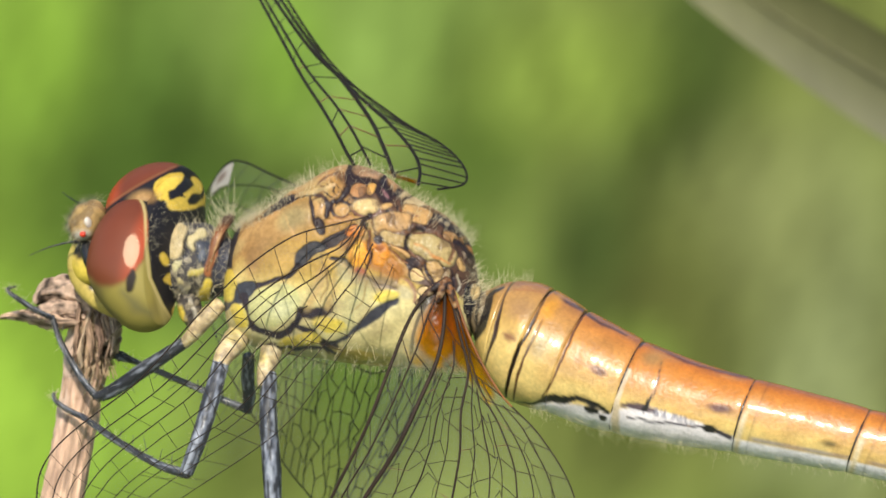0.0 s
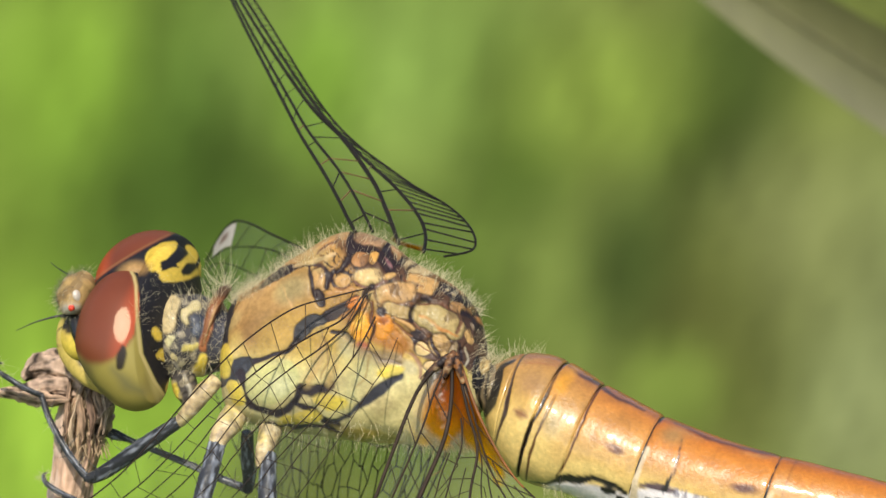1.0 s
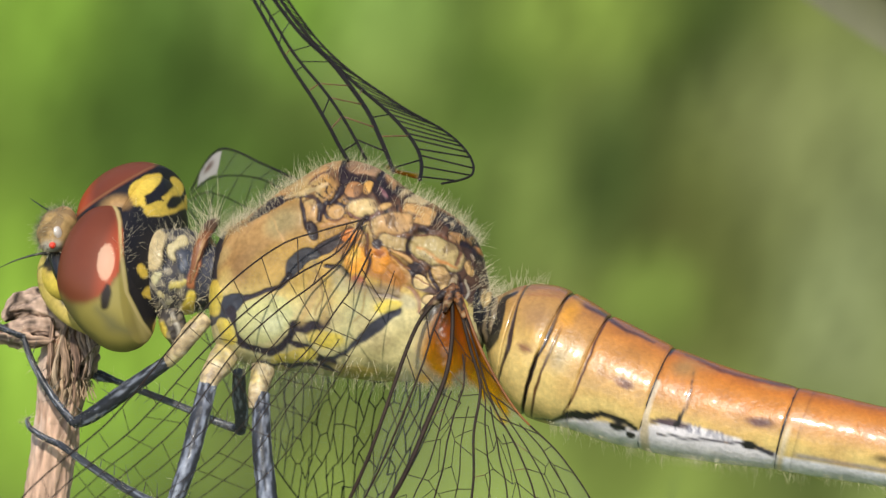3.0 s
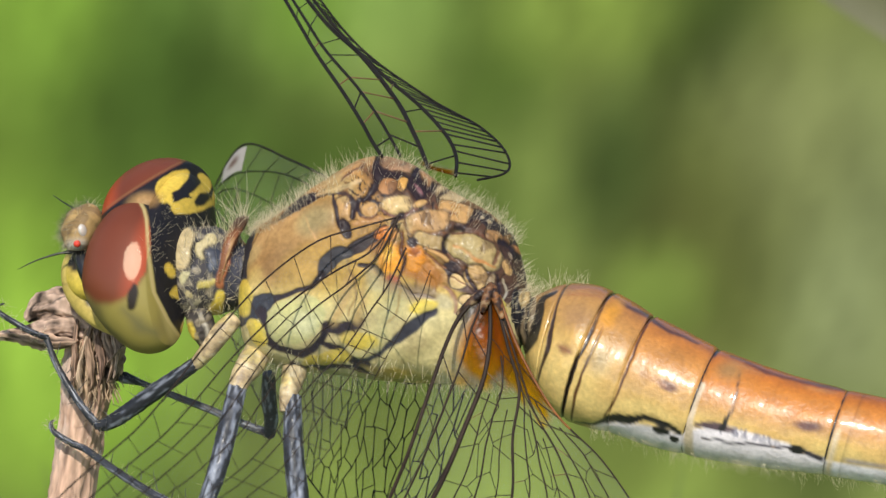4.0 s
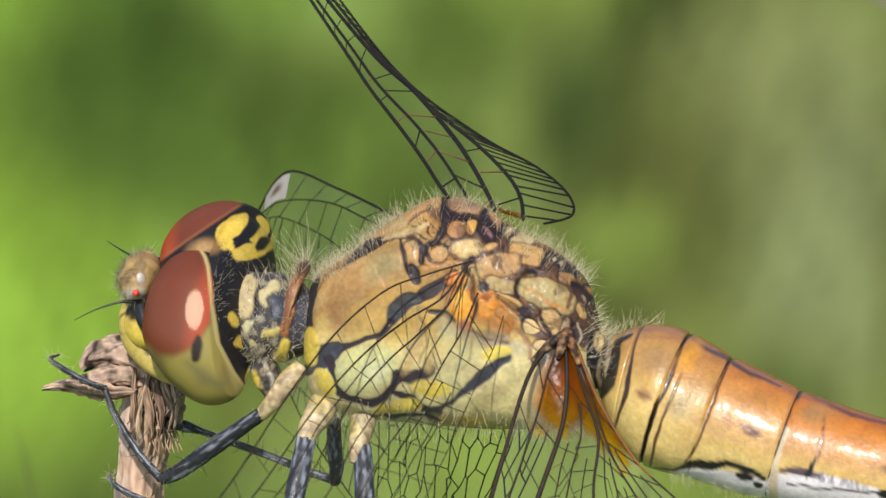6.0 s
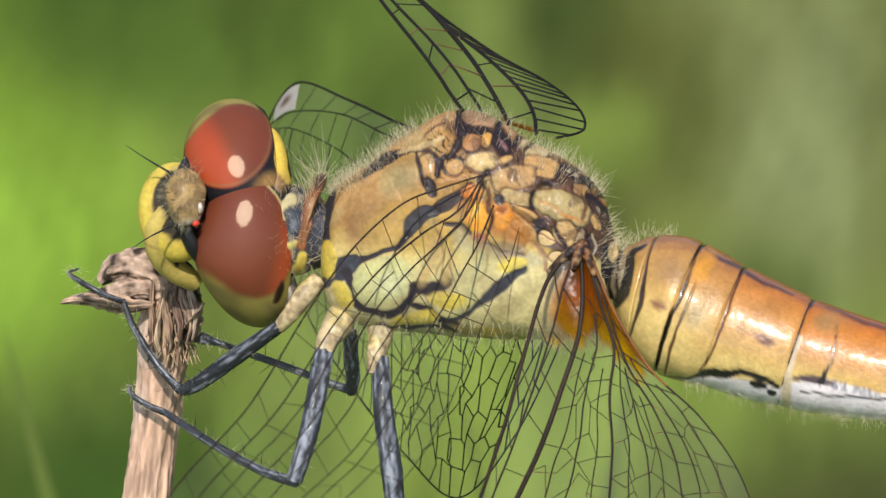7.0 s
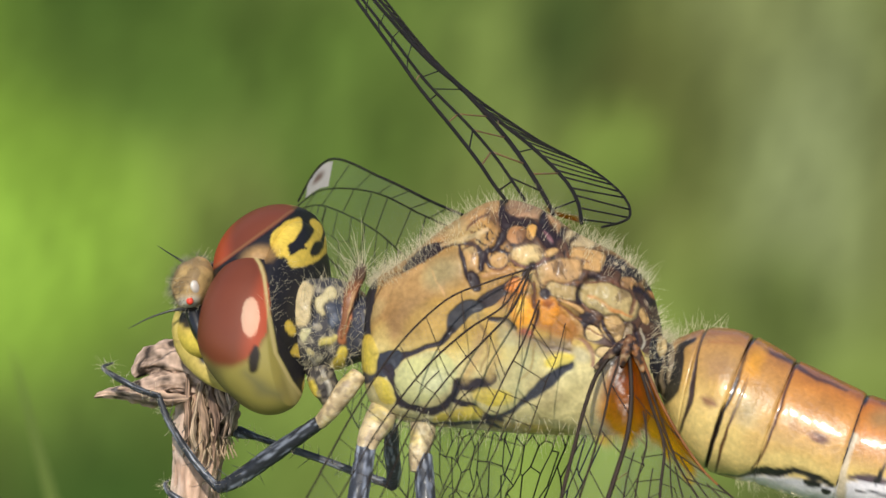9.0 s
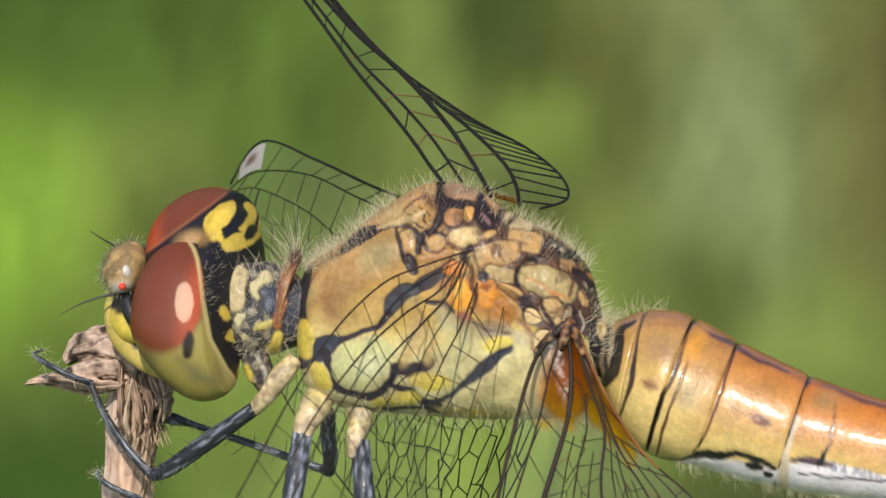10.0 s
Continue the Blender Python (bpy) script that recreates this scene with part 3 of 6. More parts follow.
def build_segment(t0, t1, paint, n=60, m=120, label=""):
    """A ring of the abdomen between two places along it, slightly waisted behind its front edge."""
    v = []
    for i in range(n):
        u = i / (n - 1)
        at, bt, ab, bb = ring(t0 + (t1 - t0) * u)
        mid = (at + ab) / 2
        y = -1.35 - 2.6 * (mid - 930) / 570 if mid < 1500 else -3.95 - 1.2 * (mid - 1500) / 570
        top, bot = P(at, bt, y), P(ab, bb, y)
        c, h = (top + bot) / 2, (top - bot) / 2
        r = np.linalg.norm(h)
        swell = 1 + 0.018 * math.sin(math.pi * u) - 0.02 * max(0, 1 - u / 0.05) - 0.02 * max(0, 1 - (1 - u) / 0.04)
        for j in range(m):
            w = 2 * math.pi * j / m
            v.append(c + swell * (h * math.cos(w) + np.array((-0.17, -1.0, 0.0)) * r * 0.94 * math.sin(w)))
    v = np.array(v)
    f = capped(n, m)
    a, b = sheet(v)
    k = Marks(a - 5, b + 63, STRAW, 2.5)
    uu = np.repeat(np.linspace(0, 1, n), m)
    ww = np.tile(np.linspace(0, 2 * math.pi, m, endpoint=False), n)
    paint(k, uu, np.cos(ww), np.sin(ww))
    rip = np.array([noise.noise(Vector(p) * 2.2) + 0.5 * noise.noise(Vector(p) * 6.0) for p in v])
    fleck = np.array([noise.noise(Vector(p) * 8.0) for p in v])
    mott = np.array([noise.noise(Vector(p) * 0.8) for p in v])
    k.blend((0.50, 0.29, 0.10), 0.4 * smooth01((mott - 0.05) / 0.4) * (k.tone.sum(1) > 0.55) * (k.tone[:, 2] < 0.3))
    k.tone *= np.array((0.95, 0.86, 0.80)) * (1 + 0.16 * rip + 0.09 * fleck)[:, None]
    nor = normals_of(v, f)
    v = v + nor * (k.lift + 0.012 * rip)[:, None]
    return part("segment", mesh_from("segment", v, f, np.clip(k.tone, 0, 1)), SHELL, dragonfly, label)


def flank(k, c, side, orange, white):
    """Orange back over yellow flank, pruinose white belly; c is the height on the ring."""
    k.blend((0.36, 0.235, 0.085), 0.8 * smooth01((c - 0.05) / 0.5))
    # the flank's yellow, lightened downwards to put bounced light into the colour
    k.blend((0.76, 0.61, 0.24), 0.85 * smooth01((0.3 - c) / 0.8))
    k.blend((0.52, 0.205, 0.025), np.clip(orange, 0, 1) * smooth01((c + 0.5) / 0.85))
    k.blend((0.44, 0.13, 0.012), 0.8 * min(1, orange) * smooth01((c - 0.5) / 0.4))
    k.blend((0.26, 0.075, 0.012), 0.6 * smooth01((c - 0.8) / 0.15))
    k.blend((0.90, 0.92, 1.0), white * smooth01((-0.80 - c) / 0.06))


DUSK = (0.15, 0.055, 0.018)
CHALK = (0.86, 0.87, 0.95)


def front_rings(k):
    """The dark rings and stains of the swollen front of the abdomen."""
    k.line(INK, (5, 13, 21, 25, 12), (975, 452), (950, 468), (944, 500), (934, 540), (923, 562), soft=2.5)
    k.line((0.045, 0.025, 0.018), (3, 4, 5, 9, 10, 5, 4), (998, 436), (985, 456), (977, 492), (971, 530), (967, 560), (955, 592), (946, 622), lift=-0.02, soft=2)
    k.line((0.02, 0.013, 0.012), (7, 6, 6, 8, 6, 8, 8, 5), (1083, 444), (1072, 460), (1060, 490), (1047, 525), (1034, 556), (1018, 590), (1005, 632), (994, 680), lift=-0.03, soft=2)
    k.line((0.10, 0.045, 0.018), (3, 6, 5, 6, 4), (1067, 518), (1052, 560), (1035, 600), (1021, 640), (1012, 684), lift=-0.02, soft=2)
    k.line((0.09, 0.035, 0.018), (7, 6, 5, 5, 5, 4, 3), (1158, 488), (1145, 506), (1134, 540), (1120, 580), (1105, 620), (1090, 655), (1074, 680), lift=-0.03, soft=2)
    k.line((0.08, 0.03, 0.015), (5, 7, 9, 7, 5), (1083, 458), (1110, 477), (1147, 494), (1180, 517), (1240, 540), soft=3)
    k.line((0.35, 0.16, 0.05), (4, 6, 4), (1000, 457), (1030, 458), (1062, 461), soft=3)
    k.spot((0.24, 0.11, 0.04), 1000, 562, 16, 7, 30, soft=0.5)
    k.spot(DUSK, 1190, 624, 20, 9, 22, soft=0.4)
    k.line((0.30, 0.13, 0.04), (3, 6, 4), (1140, 600), (1165, 612), (1185, 622), soft=4)
    # orange saddle behind the second ring and an amber glow before the third
    k.spot((0.62, 0.30, 0.03), 1078, 495, 14, 34, 25, soft=0.8)
    k.spot((0.40, 0.24, 0.09), 1020, 500, 24, 22, 0, soft=0.8)
    k.spot((0.46, 0.36, 0.16), 1065, 580, 16, 30, 0, soft=0.9)
    # chalky belly under a dark wavy line
    k.blend(CHALK, smooth01((k.b - np.interp(k.a, (1040, 1075, 1120, 1175, 1213), (692, 684, 688, 692, 706))) / 8) * smooth01((k.a - 1040) / 25))
    k.line(INK, (2, 4, 6, 14, 15, 9, 9, 9, 7), (1018, 688), (1048, 693), (1068, 688), (1090, 683), (1120, 686), (1150, 682), (1175, 688), (1200, 700), (1215, 708), lift=-0.03, soft=2)
    k.spot(INK, 1178, 702, 17, 7, 18, soft=0.2)
    k.spot(INK, 1203, 717, 10, 6, 20, soft=0.2)


def seg_a(k, u, c, s):
    flank(k, c, s, 0.15, 0)
    k.blend((0.44, 0.30, 0.12), 0.5 * smooth01((0.3 - u) / 0.3))
    front_rings(k)


def seg_b(k, u, c, s):
    flank(k, c, s, 0.22, 0)
    front_rings(k)


def seg_c(k, u, c, s):
    flank(k, c, s, 0.42, 0.0)
    front_rings(k)


def seg_d(k, u, c, s):
    flank(k, c, s, 0.68, 0.0)
    front_rings(k)


def seg_e(k, u, c, s):
    flank(k, c, s, 1.0, 0.0)
    low = np.interp(k.a, (1225, 1300, 1340, 1400, 1475), (697, 690, 700, 716, 742))
    k.blend(CHALK, smooth01((k.b - low) / 7))
    # blue-black streaks run down into the bloom
    streak = np.array([noise.noise((x / 5.5, y / 40, 3.0)) for x, y in zip(k.a, k.b)])
    k.blend((0.16, 0.17, 0.26), 0.85 * smooth01((streak + 0.12) / 0.3) * smooth01((k.b - low + 3) / 6) * smooth01((low + 24 - k.b) / 14) * smooth01((k.a - 1282) / 12) * smooth01((1420 - k.a) / 60))
    k.line((0.10, 0.07, 0.09), (5, 12, 14, 6), (1240, 692), (1262, 692), (1288, 695), (1310, 700), soft=2.5)
    k.line((0.66, 0.58, 0.42), (13, 12, 14, 16), (1252, 620), (1240, 650), (1231, 690), (1229, 738), soft=2.5)
    k.line(INK, (9, 10, 13, 17, 10, 8, 6), (1278, 543), (1262, 570), (1246, 610), (1231, 645), (1219, 680), (1213, 708), (1212, 740), lift=-0.02, soft=2)
    k.line(INK, (2, 3, 4, 7, 12), (1318, 590), (1314, 640), (1308, 666), (1299, 684), (1290, 698), lift=-0.02, soft=2)
    k.line((0.04, 0.035, 0.06), (3, 4, 4, 6, 9), (1255, 715), (1320, 723), (1400, 729), (1430, 733), (1474, 748), soft=2)
    k.spot(INK, 1427, 733, 16, 8, 8, soft=0.2)
    k.spot((0.10, 0.035, 0.018), 1448, 690, 26, 9, 8, soft=0.6)
    k.spot(DUSK, 1235, 575, 6, 14, 10, soft=0.6)
    k.line((0.12, 0.04, 0.018), (4, 7, 5, 8, 6), (1300, 562), (1380, 595), (1420, 603), (1460, 611), (1512, 618), soft=3.5)
    k.spot((0.34, 0.19, 0.06), 1300, 590, 22, 16, 0, soft=0.8)


def seg_far(k, u, c, s):
    flank(k, c, s, 1.1, 0.0)
    k.blend((0.88, 0.91, 1.0), smooth01((-0.62 - c) / 0.08))
    k.blend(INK, 0.9 * smooth01(1 - u / 0.028))
    k.blend((0.20, 0.22, 0.33), 0.7 * smooth01(1 - np.abs(c + 0.58) / 0.10) * smooth01((u - 0.12) / 0.1))
    k.blend((0.70, 0.62, 0.42), smooth01(1 - np.abs(u - 0.05) / 0.05) * smooth01((0.2 - c) / 0.3))
    k.blend(INK, 0.8 * smooth01(1 - np.abs(c + 0.30) / 0.16) * smooth01(1 - np.abs(u - 0.82) / 0.14))
    k.blend(INK, 0.9 * smooth01(1 - np.abs(u - 0.16) / 0.012))


for t0, t1, paint in ((0, 2.0, seg_a), (2.0, 4.0, seg_b), (4.0, 5.0, seg_c), (5.0, 6.0, seg_d), (6.0, 8.0, seg_e), (8.0, 9.0, seg_far), (9.0, 10.0, seg_far),
                      (10.0, 11.0, seg_far), (11.0, 12.0, seg_far), (12.0, 13.0, seg_far), (13.0, 14.0, seg_far)):
    build_segment(t0, t1, paint, label="orange and yellow ringed segment with pale bloom below")


def joint_band(t, r):
    """The dark rim between two segments."""
    at, bt, ab, bb = ring(t)
    mid = (at + ab) / 2
    y = -1.35 - 2.6 * (mid - 930) / 570 if mid < 1500 else -3.95 - 1.2 * (mid - 1500) / 570
    top, bot = P(at, bt, y), P(ab, bb, y)
    c, h = (top + bot) / 2, (top - bot) / 2
    rr = np.linalg.norm(h)
    pts = [c + 0.955 * (h * math.cos(w) + np.array((-0.17, -1, 0)) * rr * 0.94 * math.sin(w)) for w in np.linspace(0, 2 * math.pi, 61)]
    v, f = tube(pts, (r * 0.6, r * 1.7, r * 1.2, r * 0.8, r * 0.6), 90, 8)
    part("joint_rim", mesh_from("joint_rim", v, f), BLACK, dragonfly)


for t in (6.0, 8.0, 9.0, 10.0, 11.0, 12.0, 13.0):
    joint_band(t, 0.028)


def build_waist():
    # the narrow link of dark folds between thorax and abdomen
    v, f = loft([(880, 330, 880, 490, -1.5, 1.3), (905, 350, 902, 485, -1.5, 1.25), (925, 385, 920, 490, -1.45, 1.15), (950, 400, 935, 520, -1.45, 1.2)], 60, 110)
    a, b = sheet(v)
    k = Marks(a, b, (0.20, 0.15, 0.09), 4.0)
    for a0 in (896, 908, 920, 932):
        k.line(INK, 5, (a0 + 8, 360), (a0 + 2, 420), (a0 - 4, 490), lift=-0.06)
    k.line(INK, (26, 30, 20), (905, 395), (912, 425), (905, 455))
    k.spot((0.56, 0.44, 0.14), 883, 426, 11, 18, 0, lift=0.12)
    k.spot((0.45, 0.32, 0.14), 925, 400, 9, 20, 10, lift=0.06)
    k.tone *= (1 + 0.3 * np.array([noise.noise(Vector(p) * 5) for p in v]))[:, None]
    nor = normals_of(v, f)
    v = v + nor * k.lift[:, None]
    w = part("waist", mesh_from("waist", v, f, k.tone), CUTICLE, dragonfly, "dark folded waist with pale bristles")
    rng = np.random.default_rng(17)
    pick = [i for i in rng.permutation(len(v)) if nor[i][1] < 0.2 and nor[i][2] > -0.4][:260]
    hv, hf = hairs([v[i] for i in pick], [nor[i] * 0.7 + np.array((0.7, 0, 0.35)) for i in pick], 0.5, 0.0065, 0.3, 18, 0.3)
    tagged(part("down", mesh_from("down", hv, hf), HAIR, w, "pale bristles"), kind="stuff")


build_waist()


def waist_tuft():
    rng = np.random.default_rng(41)
    line = curve_points([P(900, 325, -1.6), P(918, 372, -1.9), P(945, 384, -1.7), P(985, 368, -1.7), P(1030, 368, -1.8)], 60)
    roots = [line[int(60 * rng.random() ** 1.5)] + rng.normal(0, 0.09, 3) - np.array((0, 0, 0.12)) for i in range(150)]
    ways = [np.array((0.15 + rng.normal(0, 0.3), rng.normal(0, 0.3), 1.0)) for i in roots]
    v, f = hairs(roots, ways, 0.55, 0.0065, 0.4, 19, 0.4)
    tagged(part("down", mesh_from("down", v, f), HAIR, dragonfly, "pale hair over the waist"), kind="stuff")


waist_tuft()


def belly_hair():
    rng = np.random.default_rng(8)
    roots, ways = [], []
    for i in range(520):
        t = rng.uniform(4.6, 9.5)
        at, bt, ab, bb = ring(t)
        mid = (at + ab) / 2
        y = -1.35 - 2.6 * (mid - 930) / 570 if mid < 1500 else -3.95 - 1.2 * (mid - 1500) / 570
        roots.append(P(ab, bb - 3, y + rng.uniform(-0.9, 0.6)))
        ways.append(np.array((0.35, -0.2, -1.0)))
    v, f = hairs(roots, ways, 0.42, 0.0045, 0.5, 9, 0.35)
    tagged(part("down", mesh_from("down", v, f), HAIR, dragonfly, "fine pale hair under the abdomen"), kind="stuff")


belly_hair()


# -- head: built in its own frame (x forward, y to its left side, z up) round the middle of the eyes --
def frame_of(forward, left, where):
    fw = Vector(forward).normalized()
    lf = Vector(left)
    lf = (lf - fw * lf.dot(fw)).normalized()
    up = fw.cross(lf)
    m = Matrix((fw, lf, up)).transposed().to_4x4()
    m.translation = Vector(where * MM)
    return m


MID = P(217, 319, -0.6)
HEAD_REST = frame_of((-0.91, 0.405, -0.092), (-0.189, -0.602, -0.776), MID)
HEAD_TURN = frame_of((-0.95, -0.28, -0.02), (-0.21, -0.34, -0.91), P(250, 324, -0.6))
REST_NP = np.array(HEAD_REST.to_3x3())


def rest_sheet(v):
    return sheet(v @ REST_NP.T + MID)


def ball(c, axes, radii, n=40, m=60, power=2.0):
    """An ellipsoid as rings; axes are three unit vectors in rows."""
    v = []
    for i in range(n):
        t = math.pi * (i + 0.5) / n
        for j in range(m):
            h = 2 * math.pi * j / m
            d = np.array((math.cos(t), math.sin(t) * math.cos(h), math.sin(t) * math.sin(h)))
            d = np.sign(d) * np.abs(d) ** (2 / power)
            v.append(np.asarray(c, float) + (d * np.asarray(radii)) @ np.asarray(axes))
    return np.array(v), capped(n, m)


GOLD = (0.62, 0.43, 0.065)


def cap_marks(k):
    """Yellow marks on the black cap behind the far eye."""
    k.line(GOLD, (16, 30, 34, 24, 8), (286, 187), (267, 202), (250, 219), (254, 237), (262, 252), soft=1.5)
    k.line(GOLD, (14, 18, 18, 14), (312, 187), (321, 202), (312, 219), (300, 228), soft=1.5)
    k.line(GOLD, (18, 28, 26, 14), (270, 255), (290, 252), (316, 243), (341, 226), soft=1.5)
    k.spot(GOLD, 340, 220, 8, 13, 0)
    k.spot(INK, 318, 233, 17, 10, -38)
    k.line(INK, (8, 13, 14, 8), (297, 180), (297, 207), (281, 226), (268, 238), soft=1.5)
    k.line(INK, (10, 14, 12, 6), (286, 168), (314, 172), (334, 190), (344, 206), soft=1.5)
    k.spot((0.30, 0.17, 0.06), 215, 243, 26, 12, -14, soft=0.8)
    return k


def back_marks(k):
    """Yellow spots on the black back of the near side of the head."""
    k.spot(GOLD, 271, 374, 9, 13, -20)
    k.spot(GOLD, 291, 412, 16, 13, -25, power=3.0)
    k.spot(GOLD, 279, 418, 8, 6, 0)
    k.spot((0.58, 0.42, 0.10), 303, 466, 9, 26, 16)
    return k


def build_head():
    # back of the head: a black cap with yellow marks
    v, f = ball((-1.0, 0, -0.25), np.eye(3), (0.62, 2.62, 1.7), 90, 150, 2.3)
    a, b = rest_sheet(v)
    k = Marks(a, b, INK, 6.0)
    cap_marks(k)
    back_marks(k)
    head = part("head", mesh_from("head", v, f, k.tone), CUTICLE, dragonfly, "rounded head with two large eyes")
    head.matrix_basis = HEAD_REST
    # eyes: brown-red above, olive below, flat behind
    for s in (1, -1):
        m = None
        e1 = np.array((0.0, s * 0.87, -0.493))
        e1 /= np.linalg.norm(e1)
        e2 = np.array((1.0, 0.0, 0.0))
        e2 = e2 - e1 * (e1 @ e2)
        e2 /= np.linalg.norm(e2)
        e3 = np.cross(e1, e2)
        nudge = np.array((0.16, 0.0, -0.02)) @ REST_NP if s > 0 else np.zeros(3)
        mid = np.array((0.0, s * 1.525, 0.0)) + nudge
        v, f = ball(mid, np.stack([e1, e2, e3]), (2.34, 1.65, 1.555), 130, 170)
        if s > 0:
            # the near eye leans back at its foot
            w = (v - mid) @ REST_NP.T
            w[:, 0] += 0.55 * smooth01(-w[:, 2] / 2.4)
            w[:, 2] *= np.where(w[:, 2] > 0, 1.07, 1.0)
            v = w @ REST_NP + mid
        low = -1.3 if s > 0 else -0.9
        v[:, 0] = np.where(v[:, 0] < low, low + (v[:, 0] - low) * 0.3, v[:, 0])
        side = v if s > 0 else v * np.array((1, -1, 1)) + np.array((0.16, 0.0, -0.02)) @ REST_NP
        a, b = rest_sheet(side)
        blotch = np.array([noise.noise(Vector(p) * 0.9) for p in side])
        k = Marks(a, b, (0.29, 0.235, 0.06), 3.0)
        k.blend((0.15, 0.12, 0.045), 0.75 * smooth01((blotch - 0.05) / 0.3))
        k.line((0.16, 0.14, 0.06), (6, 22, 10), (190, 450), (220, 478), (252, 492), soft=16)
        k.blend((0.44, 0.36, 0.13), 0.7 * smooth01((a - 206 - 0.37 * (b - 330)) / 12))
        k.spot((0.165, 0.042, 0.020), 157, 330, 80, 110, 0, soft=0.09)
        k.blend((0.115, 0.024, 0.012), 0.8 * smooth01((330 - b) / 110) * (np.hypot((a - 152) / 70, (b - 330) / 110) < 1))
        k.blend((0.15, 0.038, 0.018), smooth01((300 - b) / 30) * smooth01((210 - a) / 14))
        dash = ((0.010, 0.005, 0.004), (10, 19, 20, 13), (208, 408), (207, 420), (205, 434), (204, 444))
        # the redder sunlit look of the dome's front and top is put into its colour
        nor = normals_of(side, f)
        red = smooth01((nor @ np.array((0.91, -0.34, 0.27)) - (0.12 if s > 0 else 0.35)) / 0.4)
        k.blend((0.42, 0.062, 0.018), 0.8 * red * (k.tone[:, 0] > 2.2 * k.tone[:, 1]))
        k.line(*dash, soft=3)
        if s < 0:
            a, b = rest_sheet(v)
            q = Marks(a, b, INK, 3.0)
            cap_marks(q)
            m = smooth01(((a - 192) * 0.587 + (b - 230) * 0.81 + 3) / 5)
            k.tone += m[:, None] * (q.tone - k.tone)
            k.blend((0.26, 0.13, 0.05), 0.6 * smooth01(1 - np.abs((a - 192) * 0.587 + (b - 230) * 0.81 + 4) / 3))
        else:
            # behind the dome's pale rim the black back of the head begins
            q = back_marks(Marks(a, b, INK, 3.0))
            rim = np.interp(b, (240, 251, 262, 280, 312, 357, 417, 467, 505), (206, 214, 221, 227, 232, 237, 248, 276, 306))
            m = smooth01((a - rim) / 4 + 0.5) * (np.asarray(v) @ REST_NP.T[:, 0] > -9)
            k.blend((0.50, 0.40, 0.17), 0.85 * smooth01(1.2 - np.abs(a - rim + 5) / 4))
            k.tone += m[:, None] * (q.tone - k.tone)
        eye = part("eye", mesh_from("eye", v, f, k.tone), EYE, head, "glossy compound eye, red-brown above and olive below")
        if m is not None:
            eye.data.materials.append(CUTICLE)
            eye.data.polygons.foreach_set("material_index", [int(m[q[0]] > 0.5) for q in f])
    # face: brow, clypeus, lip
    brow_c, brow_r = np.array((1.85, 0, 0.96)), (0.62, 0.9, 0.58)
    v, f = ball(brow_c, np.eye(3), brow_r, 60, 80)
    v += 0.06 * np.array([noise.noise_vector(Vector(p) * 2.2) for p in v])
    k = Marks(v[:, 0], v[:, 1], (0.38, 0.25, 0.10))
    k.blend((0.20, 0.13, 0.06), 0.8 * smooth01(np.array([noise.noise(Vector(p) * 3.0) for p in v]) / 0.3))
    # pale patch puts the brow's glint into the colour
    k.blend((0.62, 0.58, 0.50), smooth01(1.5 - np.linalg.norm((v - (1.75, 0.75, 0.98)) / (0.3, 0.3, 0.24), axis=1)))
    brow = part("brow", mesh_from("brow", v, f, k.tone), CUTICLE, head, "tan hairy brow")
    v, f = ball((1.9, 0, -0.5), np.eye(3), (1.2, 1.6, 0.95), 50, 60)
    k = Marks(v[:, 0], v[:, 1], LEMON)
    k.blend(TAN, 0.6 * smooth01((v[:, 2] + 0.1) / 0.4))
    k.blend(INK, 0.95 * smooth01((v[:, 2] - 0.14) / 0.05))
    part("face", mesh_from("face", v, f, k.tone), CUTICLE, head, "yellow face")
    # yellow lip that curves down beside the eyes
    in_head = lambda a, b, y: (P(a, b, y) - MID) @ REST_NP
    v, f = tube([in_head(94, 330, 0.1), in_head(86, 365, 0.2), in_head(92, 400, 0.2), in_head(110, 430, 0.2), in_head(140, 456, 0.1), in_head(175, 475, 0.0)], (0.28, 0.40, 0.44, 0.42, 0.38, 0.3), 70, 40)
    k = Marks(*rest_sheet(v), (0.50, 0.38, 0.10), 3.0)
    k.line((0.30, 0.22, 0.07), 4, (62, 398), (90, 402), (110, 396))
    k.line(INK, (20, 20, 10), (92, 343), (102, 390), (116, 432))
    k.blend(TAN, 0.5 * smooth01((350 - rest_sheet(v)[1]) / 40))
    part("lip", mesh_from("lip", v, f, k.tone), CUTICLE, head, "yellow lip")
    v, f = ball((0.5, 0, -1.75), np.eye(3), (1.1, 1.3, 0.6), 40, 50)
    k = Marks(v[:, 0], v[:, 1], STRAW)
    part("chin", mesh_from("chin", v, f, k.tone), CUTICLE, head, "straw-yellow chin")
    # black band before the eyes, the ocelli, the antennae
    v, f = tube([(1.05, -1.85, -0.6), (1.55, -1.35, 0.15), (1.95, -0.5, 0.5), (2.0, 0, 0.55), (1.95, 0.5, 0.5), (1.55, 1.35, 0.15), (1.05, 1.85, -0.6)], (0.12, 0.24, 0.26, 0.26, 0.26, 0.24, 0.12), 80, 14)
    part("forehead_band", mesh_from("forehead_band", v, f), BLACK, head)
    for s in (1,):
        c = in_head(93, 327, -1.22) * np.array((1, s, 1))
        v, f = ball(c, np.eye(3), (0.115, 0.115, 0.115), 14, 18)
        part("ocellus", mesh_from("ocellus", v, f), RED, head, "tiny red ocellus")
